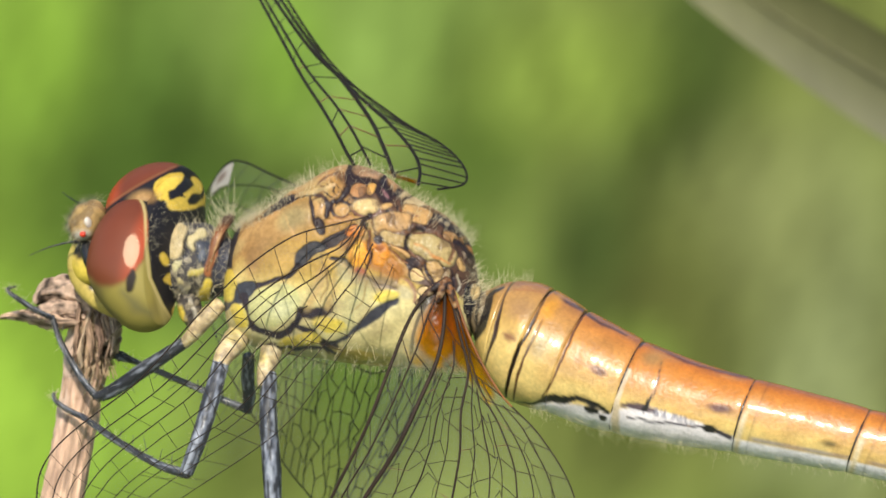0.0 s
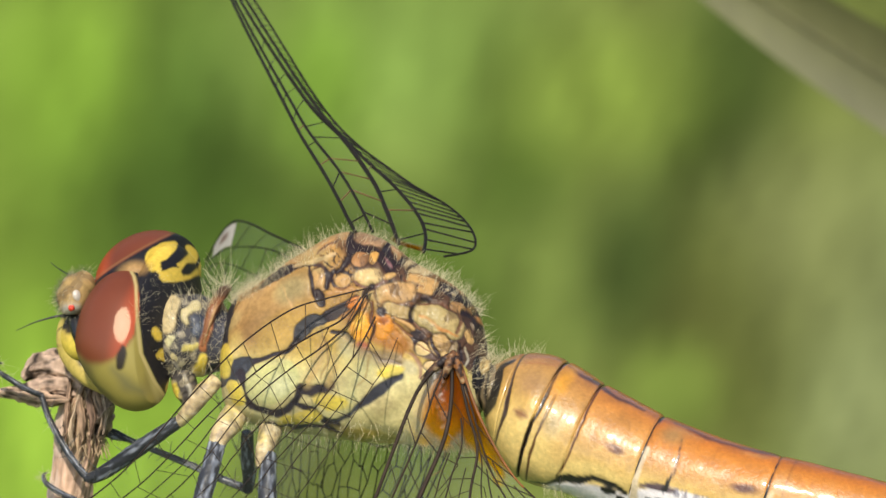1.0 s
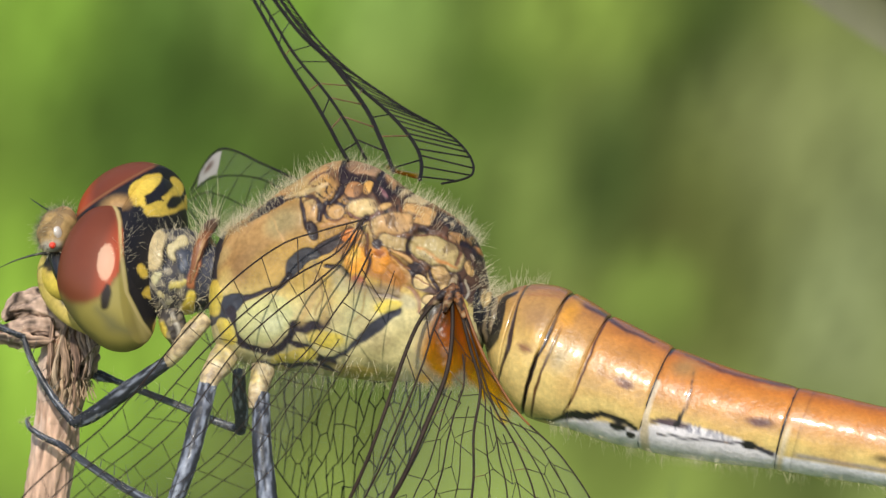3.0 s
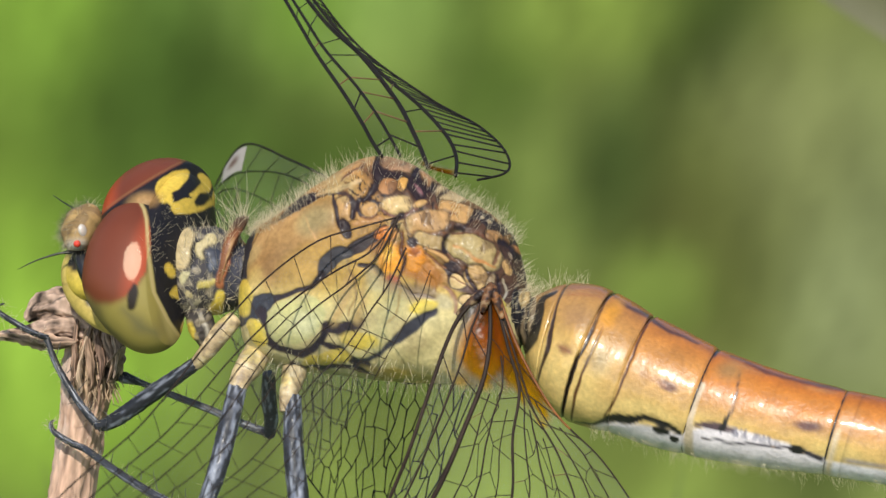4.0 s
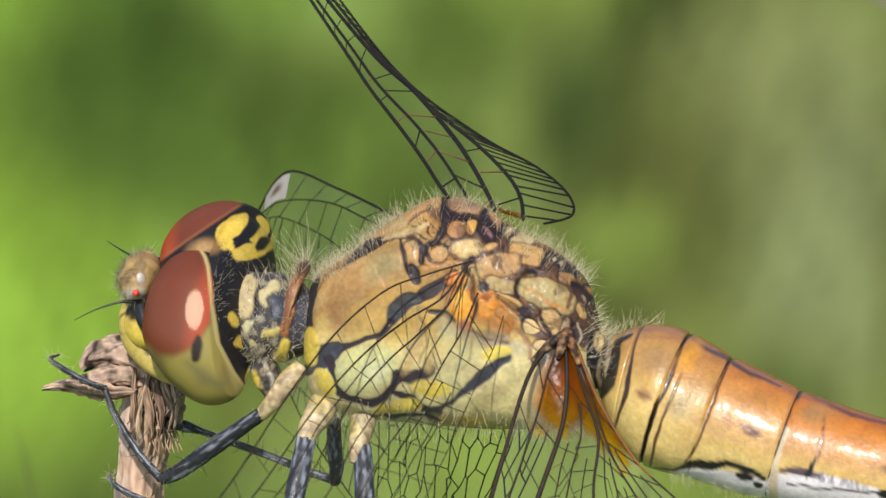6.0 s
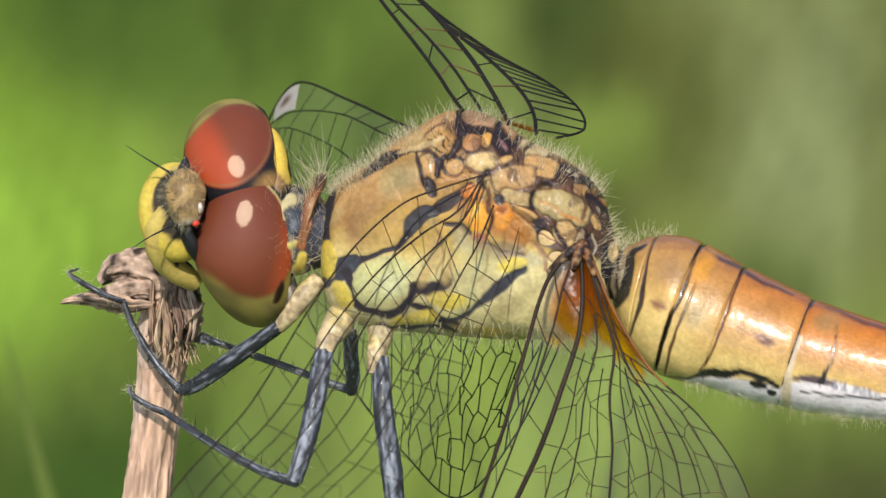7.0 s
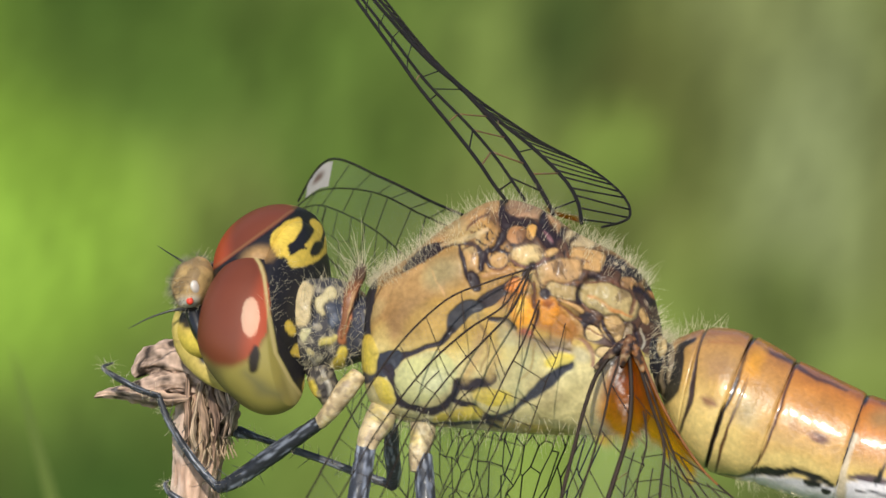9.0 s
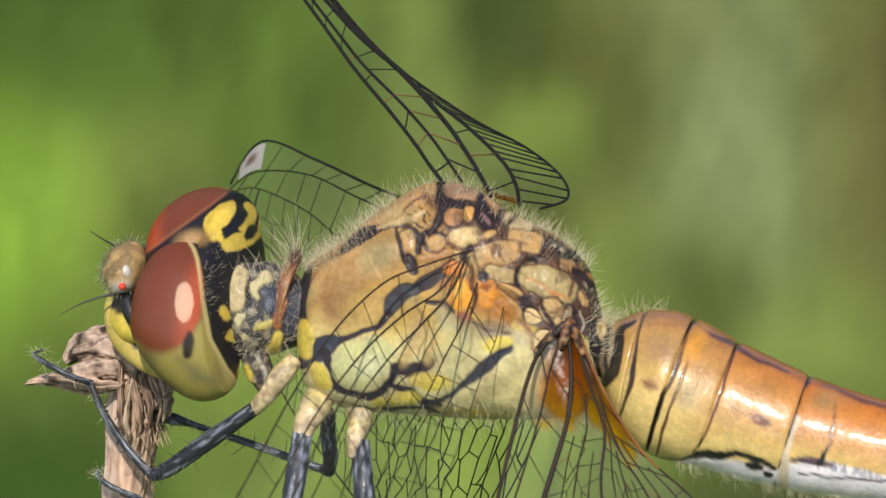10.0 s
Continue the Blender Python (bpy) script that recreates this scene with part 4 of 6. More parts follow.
        # an added pale ball takes the place of the brow's white glint
        v, f = ball(in_head(103, 303, -1.08) * np.array((1, s, 1)), np.eye(3), (0.12, 0.2, 0.26), 20, 26)
        part("ocellus", mesh_from("ocellus", v, f), GLINT, head, "white bump standing in for the brow's glint beside the red ocellus")
    for s in (1, -1):
        v, f = tube([(1.95, s * 0.75, 0.62), (2.35, s * 0.9, 0.8), (3.0, s * 1.25, 0.95), (3.6, s * 1.65, 1.0)], (0.09, 0.04, 0.022, 0.008), 24, 8)
        part("antenna", mesh_from("antenna", v, f), BLACK, head, "black bristle antenna")
    rng = np.random.default_rng(2)
    v, f = ball(brow_c, np.eye(3), brow_r, 30, 40)
    roots, ways = [], []
    for i in rng.permutation(len(v)):
        d = v[i] - brow_c
        if d[0] > -0.3 and len(roots) < 560:
            roots.append(v[i])
            ways.append(d / np.linalg.norm(d))
    hv, hf = hairs(roots, ways, 0.25, 0.006, 0.3, 6, 0.4)
    tagged(part("bristles", mesh_from("bristles", hv, hf), HAIR_DARK, brow), kind="stuff")
    hv, hf = hairs(roots[::2], ways[::2], 0.34, 0.005, 0.5, 16, 0.5)
    tagged(part("down", mesh_from("down", hv, hf), HAIR, brow, "pale downy hair"), kind="stuff")
    roots, ways = [], []
    for i in range(260):
        roots.append(np.array((-1.1 + rng.uniform(-0.1, 0.25), rng.uniform(-0.4, 1.7), rng.uniform(0.5, 1.1))))
        ways.append(np.array((-0.7, 0.1, 0.6)))
    hv, hf = hairs(roots, ways, 0.6, 0.008, 0.3, 7, 0.3)
    tagged(part("bristles", mesh_from("bristles", hv, hf), HAIR, head), kind="stuff")
    return head


head = build_head()


def G(x, y, deep=0.0):
    """As P(), with the origin of the drawing moved to its corner."""
    return P(x + 5, y - 63, deep)


# -- neck and collar --
def build_neck():
    v, f = loft([(262, 300, 270, 430, -0.9, 0.8), (288, 288, 300, 446, -0.8, 1.15), (320, 286, 322, 450, -0.7, 1.25), (350, 285, 345, 445, -0.6, 1.25), (385, 300, 375, 440, -0.5, 1.2), (410, 320, 400, 430, -0.6, 1.0)], 80, 120)
    a, b = sheet(v)
    k = Marks(a, b, (0.055, 0.050, 0.052), 7.0)
    grime = np.array([noise.noise((x / 13, y / 13, 5.0)) for x, y in zip(a, b)])
    k.blend((0.28, 0.24, 0.17), 0.75 * smooth01((grime - 0.08) / 0.15))
    k.line((0.46, 0.36, 0.19), (26, 34, 22), (298, 304), (295, 332), (290, 358), lift=0.03, soft=4)
    k.line(INK, (6, 10, 6), (318, 316), (312, 338), (308, 362), lift=-0.04)
    k.line((0.54, 0.45, 0.24), (8, 15, 12), (325, 348), (326, 324), (344, 310), lift=0.06, soft=2)
    k.spot((0.035, 0.04, 0.055), 349, 350, 17, 28, 0, lift=0.10)
    # the dark knob's highlight, painted as a small grey spot
    k.spot((0.16, 0.17, 0.2), 345, 358, 5, 12, 10, soft=0.6)
    k.spot((0.50, 0.45, 0.25), 296, 384, 7, 13, 25, lift=0.05)
    k.line((0.55, 0.45, 0.14), (8, 14, 6), (326, 398), (340, 397), (350, 388), lift=0.05, soft=2)
    k.line(LEMON, (14, 20, 16), (364, 410), (356, 432), (352, 446), lift=0.05, soft=2)
    k.spot((0.48, 0.40, 0.2), 304, 412, 8, 7, 0, lift=0.04)
    k.spot((0.34, 0.30, 0.2), 318, 428, 9, 5, -30, lift=0.04)
    k.line((0.34, 0.30, 0.25), (4, 6, 4), (302, 425), (316, 440), (330, 446), soft=2)
    k.line((0.32, 0.12, 0.05), (24, 24, 18), (388, 290), (372, 340), (362, 390), lift=0.05)
    k.line((0.05, 0.05, 0.065), (18, 22, 20), (404, 300), (388, 360), (378, 430), lift=-0.02)
    k.spot((0.46, 0.28, 0.12), 398, 302, 12, 13, 0, lift=0.08)
    k.tone *= (1 + 0.25 * np.array([noise.noise(Vector(p) * 5) for p in v]))[:, None]
    nor = normals_of(v, f)
    t = part("neck", mesh_from("neck", v + nor * k.lift[:, None], f, k.tone), CUTICLE, dragonfly, "black neck with pale patches")
    rng = np.random.default_rng(31)
    pick = [i for i in rng.permutation(len(v)) if nor[i][1] < -0.2][:420]
    hv, hf = hairs([v[i] for i in pick], [nor[i] + np.array((-0.3, 0, 0.5)) for i in pick], 0.5, 0.007, 0.5, 13, 0.5)
    tagged(part("down", mesh_from("down", hv, hf), HAIR, t, "pale downy hair"), kind="stuff")
    # dark folds that hang from the neck to the fore legs
    v, f = tube([G(298, 462, -0.9), G(314, 502, -1.0), G(328, 538, -0.9), G(342, 574, -0.7)], (0.25, 0.42, 0.40, 0.22), 60, 40, 0.10, 2.5)
    k = Marks(*sheet(v), (0.07, 0.06, 0.055), 4.0)
    k.line(LEMON, (8, 13, 8), (306, 462), (312, 478), (322, 494), lift=0.05, soft=2)
    k.line((0.42, 0.38, 0.30), (5, 8, 5), (330, 448), (338, 470), (342, 492), lift=0.05, soft=3)
    k.blend((0.30, 0.25, 0.17), 0.7 * smooth01((np.array([noise.noise(Vector(p) * 4.5) for p in v]) - 0.12) / 0.15))
    part("neck_fold", mesh_from("neck_fold", v + normals_of(v, f) * k.lift[:, None], f, k.tone), CUTICLE, dragonfly, "dark folds under the neck")
    # upright collar flap with a fringe of long pale hair
    pts = [P(360, 392, -1.75), P(368, 350, -1.85), P(378, 312, -1.7), P(392, 280, -1.1), P(398, 266, 0.2)]
    v, f = tube(pts, (0.05, 0.10, 0.17, 0.20, 0.12), 60, 24, 0.3, 2.0)
    line = np.repeat(curve_points(pts, 60), 24, 0)
    v[:, 1] = line[:, 1] + 0.45 * (v[:, 1] - line[:, 1])
    k = Marks(*sheet(v), (0.20, 0.08, 0.035), 4.0)
    k.spot((0.09, 0.05, 0.03), 394, 274, 14, 18, 20, soft=0.4)
    k.line((0.45, 0.27, 0.13), (4, 6, 3), (366, 385), (374, 345), (384, 310), soft=3)
    part("collar", mesh_from("collar", v, f, k.tone), CUTICLE, dragonfly, "russet collar behind the head")
    rng = np.random.default_rng(11)
    line = curve_points(pts, 60)
    roots = [line[rng.integers(25, 60)] + rng.normal(0, 0.05, 3) for i in range(70)]
    ways = [np.array((-0.25 + rng.normal(0, 0.4), rng.normal(0, 0.4), 1.0)) for i in roots]
    v, f = hairs(roots, ways, 1.2, 0.008, 0.4, 12, 0.2)
    tagged(part("down", mesh_from("down", v, f), HAIR, dragonfly, "long pale hair on the collar"), kind="stuff")


build_neck()


# -- wings: each is a sheet stretched between its main veins, which are drawn on the sheet with their depth --
class Wing:
    """Guides are (share of the chord, vein radii, points); stations give the distance from the root at each point of a guide."""

    def __init__(self, stations, guides, fields, hind, amber, bow=0.0, fine=0.034, strands=(), weight=0.8, ink=VEIN):
        self.strands, self.weight, self.ink = strands, weight, ink
        self.stations, self.fields, self.hind, self.amber, self.bow, self.fine = stations, fields, hind, amber, bow, fine
        self.start, self.end = stations[0], stations[-1]
        self.shares = [g[0] for g in guides]
        self.radii = [g[1] for g in guides]
        self.lines = [curve_points([G(*p) for p in g[2]], 20 * (len(stations) - 1) + 1) for g in guides]
        self.steps = np.linspace(0, len(stations) - 1, 20 * (len(stations) - 1) + 1)

    def across(self, d):
        """The guides' places at the distance d."""
        u = np.interp(d, self.stations, np.arange(len(self.stations)))
        return [np.array([np.interp(u, self.steps, q[:, i]) for i in range(3)]) for q in self.lines]

    def at(self, d, x):
        g = self.across(d)
        i = min(max(int(np.searchsorted(self.shares, x)) - 1, 0), len(g) - 2)
        t = (x - self.shares[i]) / (self.shares[i + 1] - self.shares[i])
        p = g[i] + (g[i + 1] - g[i]) * t
        # the membrane sags a little between two veins
        return p + np.array((0, 1.0, 0)) * self.bow * math.sin(math.pi * min(1, max(0, t)))

    def width(self, d, x0, x1):
        return float(np.linalg.norm(self.at(d, x1) - self.at(d, x0)))


def build_wing(wing, name, label, seed):
    rng = random.Random(seed)
    start, end = wing.start, wing.end
    n, m = 110, 45
    v, tone = [], []
    for i in range(n):
        d = start + (end - start) * (i / (n - 1)) ** 1.5
        for j in range(m):
            x = j / (m - 1)
            v.append(wing.at(d, x))
            reach, x0, x1 = wing.amber
            patchy = 1 + 0.35 * noise.noise((d * 1.7, x * 9.0, seed))
            k = smooth01((reach * patchy - d) / (0.3 * reach)) * smooth01((x - x0) / 0.12 + 0.5) * smooth01((x1 - x) / 0.12 + 0.5)
            q = min(1, max(0, d / reach))
            tone.append(np.array((0.97, 0.97, 0.95)) * (1 - k) + patchy ** 2 * np.array((0.30 + 0.52 * q, 0.06 + 0.42 * q ** 1.3, 0.004)) * k)
    wing_ob = part(name, mesh_from("membrane", np.array(v), grid_faces(n, m, False), np.array(tone)), DUSTY if wing.hind else MEMBRANE, dragonfly, label)
    items, pale, strand = [], [], []

    def vein(dx, radii, out=items, rings=0):
        pts = [wing.at(d, x) for d, x in dx]
        out.append(tube(pts, tuple(wing.weight * q for q in radii), rings or max(4, 2 * len(pts)), 6))

    steps = lambda d0, d1, k: [d0 + (d1 - d0) * (i / k) ** 1.4 for i in range(k + 1)]
    for x, radii in zip(wing.shares, wing.radii):
        last = x == 1 and wing.hind and wing.amber[0] > 2
        if last:
            vein([(d, x) for d in steps(start, start + 2.6, 14)], (0.10, 0.09, 0.07, 0.05), strand, 40)
        ks = steps(start + (2.4 if last else 0.0), end * 0.992, 46)
        vein([(d, x) for d in ks], radii, items, 110)
    for x, d0, r in wing.strands:
        w = rng.uniform(0, 9)
        vein([(d, x + 0.012 * noise.noise((d * 0.9, w, 0.5))) for d in steps(d0, end * 0.9, 40)], (r, r, r * 0.8, r * 0.6), items, 90)
    # cross veins; a wide field is a comb of cells
    for i, (cell, step, light) in enumerate(wing.fields):
        x0, x1 = wing.shares[i], wing.shares[i + 1]
        d0 = start + rng.uniform(0.5, 0.9) * min(1.5, step)
        while d0 < end * 0.95:
            d1 = min(end * 0.985, d0 + 3.0)
            k = max(1, int(round(wing.width((d0 + d1) / 2, x0, x1) / cell))) if cell else 1
            count = max(1, int(round((d1 - d0) / (step * (1 if k > 1 else 2)))))
            knot = {}
            for c in range(k + 1):
                for h in range(2 * count + 1):
                    d = d0 + (d1 - d0) * h / (2 * count)
                    x = c / k
                    if 0 < c < k:
                        x += (0.16 if (h + c) % 2 == 0 else -0.16) / k + rng.uniform(-0.30, 0.30) / k
                        d += rng.uniform(-0.42, 0.42) * step
                    elif k == 1:
                        d += (0.18 if c else -0.18) * step + rng.uniform(-0.16, 0.16) * step
                    knot[c, h] = (min(end * 0.99, max(start + 0.05, d)), x0 + (x1 - x0) * min(1, max(0, x)))
            r = wing.fine * (0.85 if k > 1 else 1.0) * (1 - 0.35 * min(1, d0 / 9) - 0.2 * min(1, max(0, d0 - 12) / 6))
            for c in range(k):
                for h in range(2 * count + (1 if k > 1 else 0)):
                    if (h + c) % 2 == 0 or k == 1:
                        vein([knot[c, h], knot[c + 1, h]], (r * 1.2, r, r * 1.2), pale if rng.random() < light and d0 < 7 else items)
                if c:
                    for h in range(2 * count):
                        vein([knot[c, h], knot[c, h + 1]], (r, r * 0.9, r))
            d0 = d1
    if strand:
        vv, ff = stitch(strand)
        tagged(part("root_vein", mesh_from("root_vein", vv, ff), VEIN_AMBER, wing_ob, "orange vein at the wing's root"), kind="stuff")
    vv, ff = stitch(items)
    tagged(part("venation", mesh_from("venation", vv, ff), wing.ink, wing_ob, "dark wing veins"), kind="stuff")
    if pale:
        vv, ff = stitch(pale)
        tagged(part("venation", mesh_from("venation", vv, ff), VEIN_PALE, wing_ob, "pale brown cross veins"), kind="stuff")
    # stigma: a pale cell with a brown core on the leading edge
    d0, d1 = end * 0.865, end * 0.945
    vs, ts = [], []
    for i in range(16):
        d = d0 + (d1 - d0) * i / 15
        for j in range(9):
            x = wing.shares[1] * (0.08 + 0.84 * j / 8)
            vs.append(wing.at(d, x) + np.array((0, -0.03, 0)))
            core = smooth01(1.3 - math.hypot((i - 7.5) / 4.0, (j / 8 - 0.45) / 0.24))
            ts.append(np.array((0.40, 0.36, 0.32)) * (1 - core) + np.array((0.13, 0.07, 0.05)) * core)
    vs = np.array(vs)
    ff = grid_faces(16, 9, False)
    ff2 = [tuple(reversed([i + len(vs) for i in q])) for q in ff]
    part("stigma", mesh_from("stigma", np.concatenate([vs, vs + np.array((0, 0.06, 0))]), ff + ff2, np.array(ts + ts)), STIGMA, wing_ob, "pale wing cell with a brown centre")
    return wing_ob


FORE_FAR = Wing((0, 1.0, 2.2, 4.5, 7.5, 10.5, 20, 28.4), [
    (0.0, (0.075, 0.075, 0.07, 0.06), [(645, 212, -1.8), (622, 180, -1.0), (600, 145, -0.2), (558, 87, 1.5), (500, 12, 3.6), (455, -55, 5.4), (318, -258, 12.0), (205, -440, 18.8)]),
    (0.15, (0.06, 0.065, 0.06, 0.05), [(678, 212, -1.6), (655, 175, -0.8), (625, 130, 0.2), (580, 75, 1.9), (514, 4, 3.9), (464, -64, 5.7), (322, -262, 12.2), (208, -441, 18.8)]),
    (0.35, (0.085, 0.10, 0.075, 0.05), [(728, 238, -1.4), (712, 205, -0.6), (690, 165, 0.4), (652, 106, 2.2), (578, 18, 4.4), (490, -66, 6.4), (330, -266, 12.4), (211, -442, 18.8)]),
    (0.60, (0.075, 0.08, 0.07, 0.045), [(776, 254, -1.2), (771, 218, 0.0), (748, 176, 1.1), (690, 116, 2.8), (602, 42, 4.8), (500, -64, 6.8), (338, -268, 13.0), (206, -443, 18.8)]),
    (1.0, (0.05, 0.055, 0.055, 0.045), [(812, 262, -0.6), (860, 247, 0.6), (851, 208, 1.6), (792, 157, 3.6), (682, 92, 5.6), (534, -30, 7.4), (352, -268, 13.4), (206, -444, 18.7)])],
    [(0, 1.3, 0.25), (0, 1.5, 0.7), (0, 2.6, 0.3), (0, 0.55, 0.0)], False, (0.5, 0.3, 0.6))
HIND_FAR = Wing((1.8, 4, 7, 11, 16, 20, 24, 27.3), [
    (0.0, (0.09, 0.085, 0.07, 0.055), [(878, 334, 3.0), (818, 313, 4.4), (739, 290, 6.2), (640, 262, 8.7), (532, 218, 11.9), (440, 174, 14.4), (345, 141, 17.2), (290, 218, 19.3)]),
    (0.10, (0.06, 0.055, 0.042, 0.035), [(876, 352, 3.1), (810, 337, 4.5), (728, 314, 6.3), (625, 288, 8.8), (512, 240, 12.0), (425, 199, 14.5), (336, 194, 17.3), (288, 226, 19.3)]),
    (0.25, (0.05, 0.045, 0.036, 0.028), [(868, 395, 3.2), (797, 420, 4.7), (712, 430, 6.7), (610, 400, 9.1), (498, 328, 12.2), (420, 262, 14.6), (332, 222, 17.3), (286, 236, 19.4)]),
    (0.50, (0.05, 0.045, 0.04, 0.03), [(860, 455, 3.4), (784, 543, 5.1), (693, 595, 7.3), (594, 540, 9.7), (484, 454, 12.7), (408, 380, 15.0), (322, 290, 17.5), (284, 244, 19.4)]),
    (1.0, (0.035, 0.04, 0.035, 0.03), [(844, 574, 3.8), (754, 768, 5.9), (647, 893, 8.3), (550, 817, 10.6), (449, 688, 13.5), (375, 570, 15.8), (300, 390, 18.0), (280, 262, 19.5)])],
    [(0, 1.8, 0.0), (0, 1.9, 0.0), (1.1, 0.9, 0.0), (0.95, 0.7, 0.0)], True, (0.5, 0.9, 1.0), fine=0.044, weight=0.76)
FORE_NEAR = Wing((0, 1.2, 2.6, 5.5, 9, 13, 20, 28.4), [
    (0.0, (0.05, 0.05, 0.042, 0.04, 0.04), [(690, 328, -3.55), (605, 356, -3.90), (535, 387, -4.55), (450, 468, -6.3), (368, 588, -9.0), (265, 765, -13.0), (88, 1010, -18.0), (150, 1345, -23.5)]),
    (0.20, (0.055, 0.055, 0.038, 0.035, 0.03), [(684, 330, -3.55), (640, 394, -3.90), (575, 438, -4.55), (500, 505, -6.2), (415, 612, -8.8), (315, 775, -13.0), (130, 1020, -18.0), (150, 1344, -23.5)]),
    (0.40, (0.06, 0.05, 0.035, 0.03, 0.03), [(686, 328, -3.65), (655, 400, -4.00), (600, 460, -4.65), (545, 515, -6.2), (475, 608, -8.8), (388, 780, -13.0), (200, 1030, -18.2), (148, 1341, -23.5)]),
    (0.62, (0.055, 0.04, 0.03, 0.025, 0.025), [(702, 385, -3.55), (674, 456, -4.10), (645, 510, -4.95), (604, 590, -6.6), (545, 680, -9.2), (462, 835, -13.4), (270, 1045, -18.5), (145, 1338, -23.4)]),
    (1.0, (0.028, 0.025, 0.022, 0.022), [(748, 425, -3.55), (732, 484, -4.30), (712, 530, -5.35), (684, 605, -7.2), (648, 700, -9.8), (570, 865, -14.0), (390, 1070, -19.0), (130, 1332, -23.4)])],
    [(0, 1.8, 0.0), (0, 2.0, 0.0), (0, 1.7, 0.0), (1.2, 1.2, 0.0)], False, (0.3, 2.0, 3.0), 0.03, 0.026, ((0.30, 5.5, 0.034), (0.50, 5.0, 0.034), (0.70, 4.0, 0.03), (0.82, 4.5, 0.03)), 0.58, ink=VEIN_BROWN)
HIND_NEAR = Wing((0, 0.8, 2, 4, 6, 9, 16, 27.3), [
    (0.0, (0.11, 0.09, 0.075, 0.06), [(852, 456, -3.55), (810, 503, -3.80), (785, 560, -4.30), (755, 670, -5.20), (722, 795, -6.4), (665, 975, -9.0), (590, 1230, -12.0), (519, 1903, -17.3)]),
    (0.10, (0.055, 0.05, 0.045, 0.04), [(855, 458, -3.60), (829, 528, -3.90), (812, 600, -4.40), (780, 705, -5.30), (738, 828, -6.4), (680, 985, -9.0), (605, 1235, -12.0), (519, 1903, -17.3)]),
    (0.25, (0.10, 0.125, 0.10, 0.06), [(858, 458, -3.65), (863, 542, -4.00), (856, 620, -4.40), (828, 712, -5.10), (788, 828, -6.1), (715, 1000, -8.6), (640, 1250, -11.6), (519, 1903, -17.3)]),
    (0.55, (0.085, 0.065, 0.045, 0.03), [(866, 462, -3.60), (896, 562, -3.90), (920, 640, -4.10), (913, 730, -4.60), (918, 850, -5.6), (890, 1040, -7.8), (770, 1290, -11.0), (520, 1904, -17.3)]),
    (0.78, (0.06, 0.045, 0.035, 0.03), [(870, 466, -3.60), (908, 572, -3.80), (945, 672, -3.90), (1000, 765, -4.20), (1040, 880, -5.1), (1040, 1070, -6.8), (900, 1320, -10.4), (521, 1904, -17.3)]),
    (1.0, (0.05, 0.035, 0.03, 0.03), [(874, 466, -3.55), (920, 574, -3.70), (988, 680, -3.80), (1080, 768, -3.90), (1158, 890, -4.6), (1200, 1080, -6.2), (1050, 1360, -9.8), (523, 1905, -17.3)])],
    [(0, 1.6, 0.0), (0, 1.8, 0.0), (0.7, 1.0, 0.15), (0.6, 0.95, 0.15), (0.65, 0.9, 0.15)], True, (2.7, 0.06, 1.2), 0.02, 0.028, ((0.33, 2.6, 0.036), (0.40, 1.2, 0.042), (0.48, 3.0, 0.03), (0.61, 1.6, 0.036), (0.67, 2.4, 0.04), (0.72, 3.4, 0.03), (0.84, 1.8, 0.036), (0.92, 2.6, 0.034)), weight=0.62, ink=VEIN_BROWN)
raised_wing = build_wing(FORE_FAR, "fore_wing", "clear raised wing with black veins", 1)
build_wing(HIND_FAR, "hind_wing", "clear broad wing with a pale stigma", 2)
build_wing(FORE_NEAR, "fore_wing", "clear lowered wing with an amber root", 3)
build_wing(HIND_NEAR, "hind_wing", "clear broad wing with an amber root", 4)


def wing_hinge():
    """Dark knuckles where the lowered hind wing is hinged."""
    for pts, radii, rgb in (([(800, 505, -3.5), (828, 478, -3.7), (850, 462, -3.7), (868, 452, -3.5)], (0.07, 0.13, 0.16, 0.08), (0.10, 0.055, 0.035)),
                            ([(846, 500, -3.85), (852, 480, -3.9), (858, 462, -3.8), (860, 448, -3.6)], (0.06, 0.14, 0.17, 0.10), (0.16, 0.075, 0.035)),
                            ([(884, 510, -3.8), (876, 488, -3.85), (868, 468, -3.8), (862, 450, -3.6)], (0.06, 0.12, 0.15, 0.10), (0.24, 0.10, 0.035))):
        v, f = tube([G(*p) for p in pts], radii, 50, 20, 0.3, 3.0)
        k = Marks(*sheet(v), rgb, 4.0)
        st = np.array([noise.noise(Vector(p) * 5.0) for p in v])
        k.blend(INK, 0.85 * smooth01((st - 0.02) / 0.15))
        k.blend((0.42, 0.30, 0.17), 0.6 * smooth01((-0.2 - st) / 0.15))
        part("wing_hinge", mesh_from("wing_hinge", v, f, k.tone), CUTICLE, dragonfly, "dark brown knuckle at the wing's root")


wing_hinge()


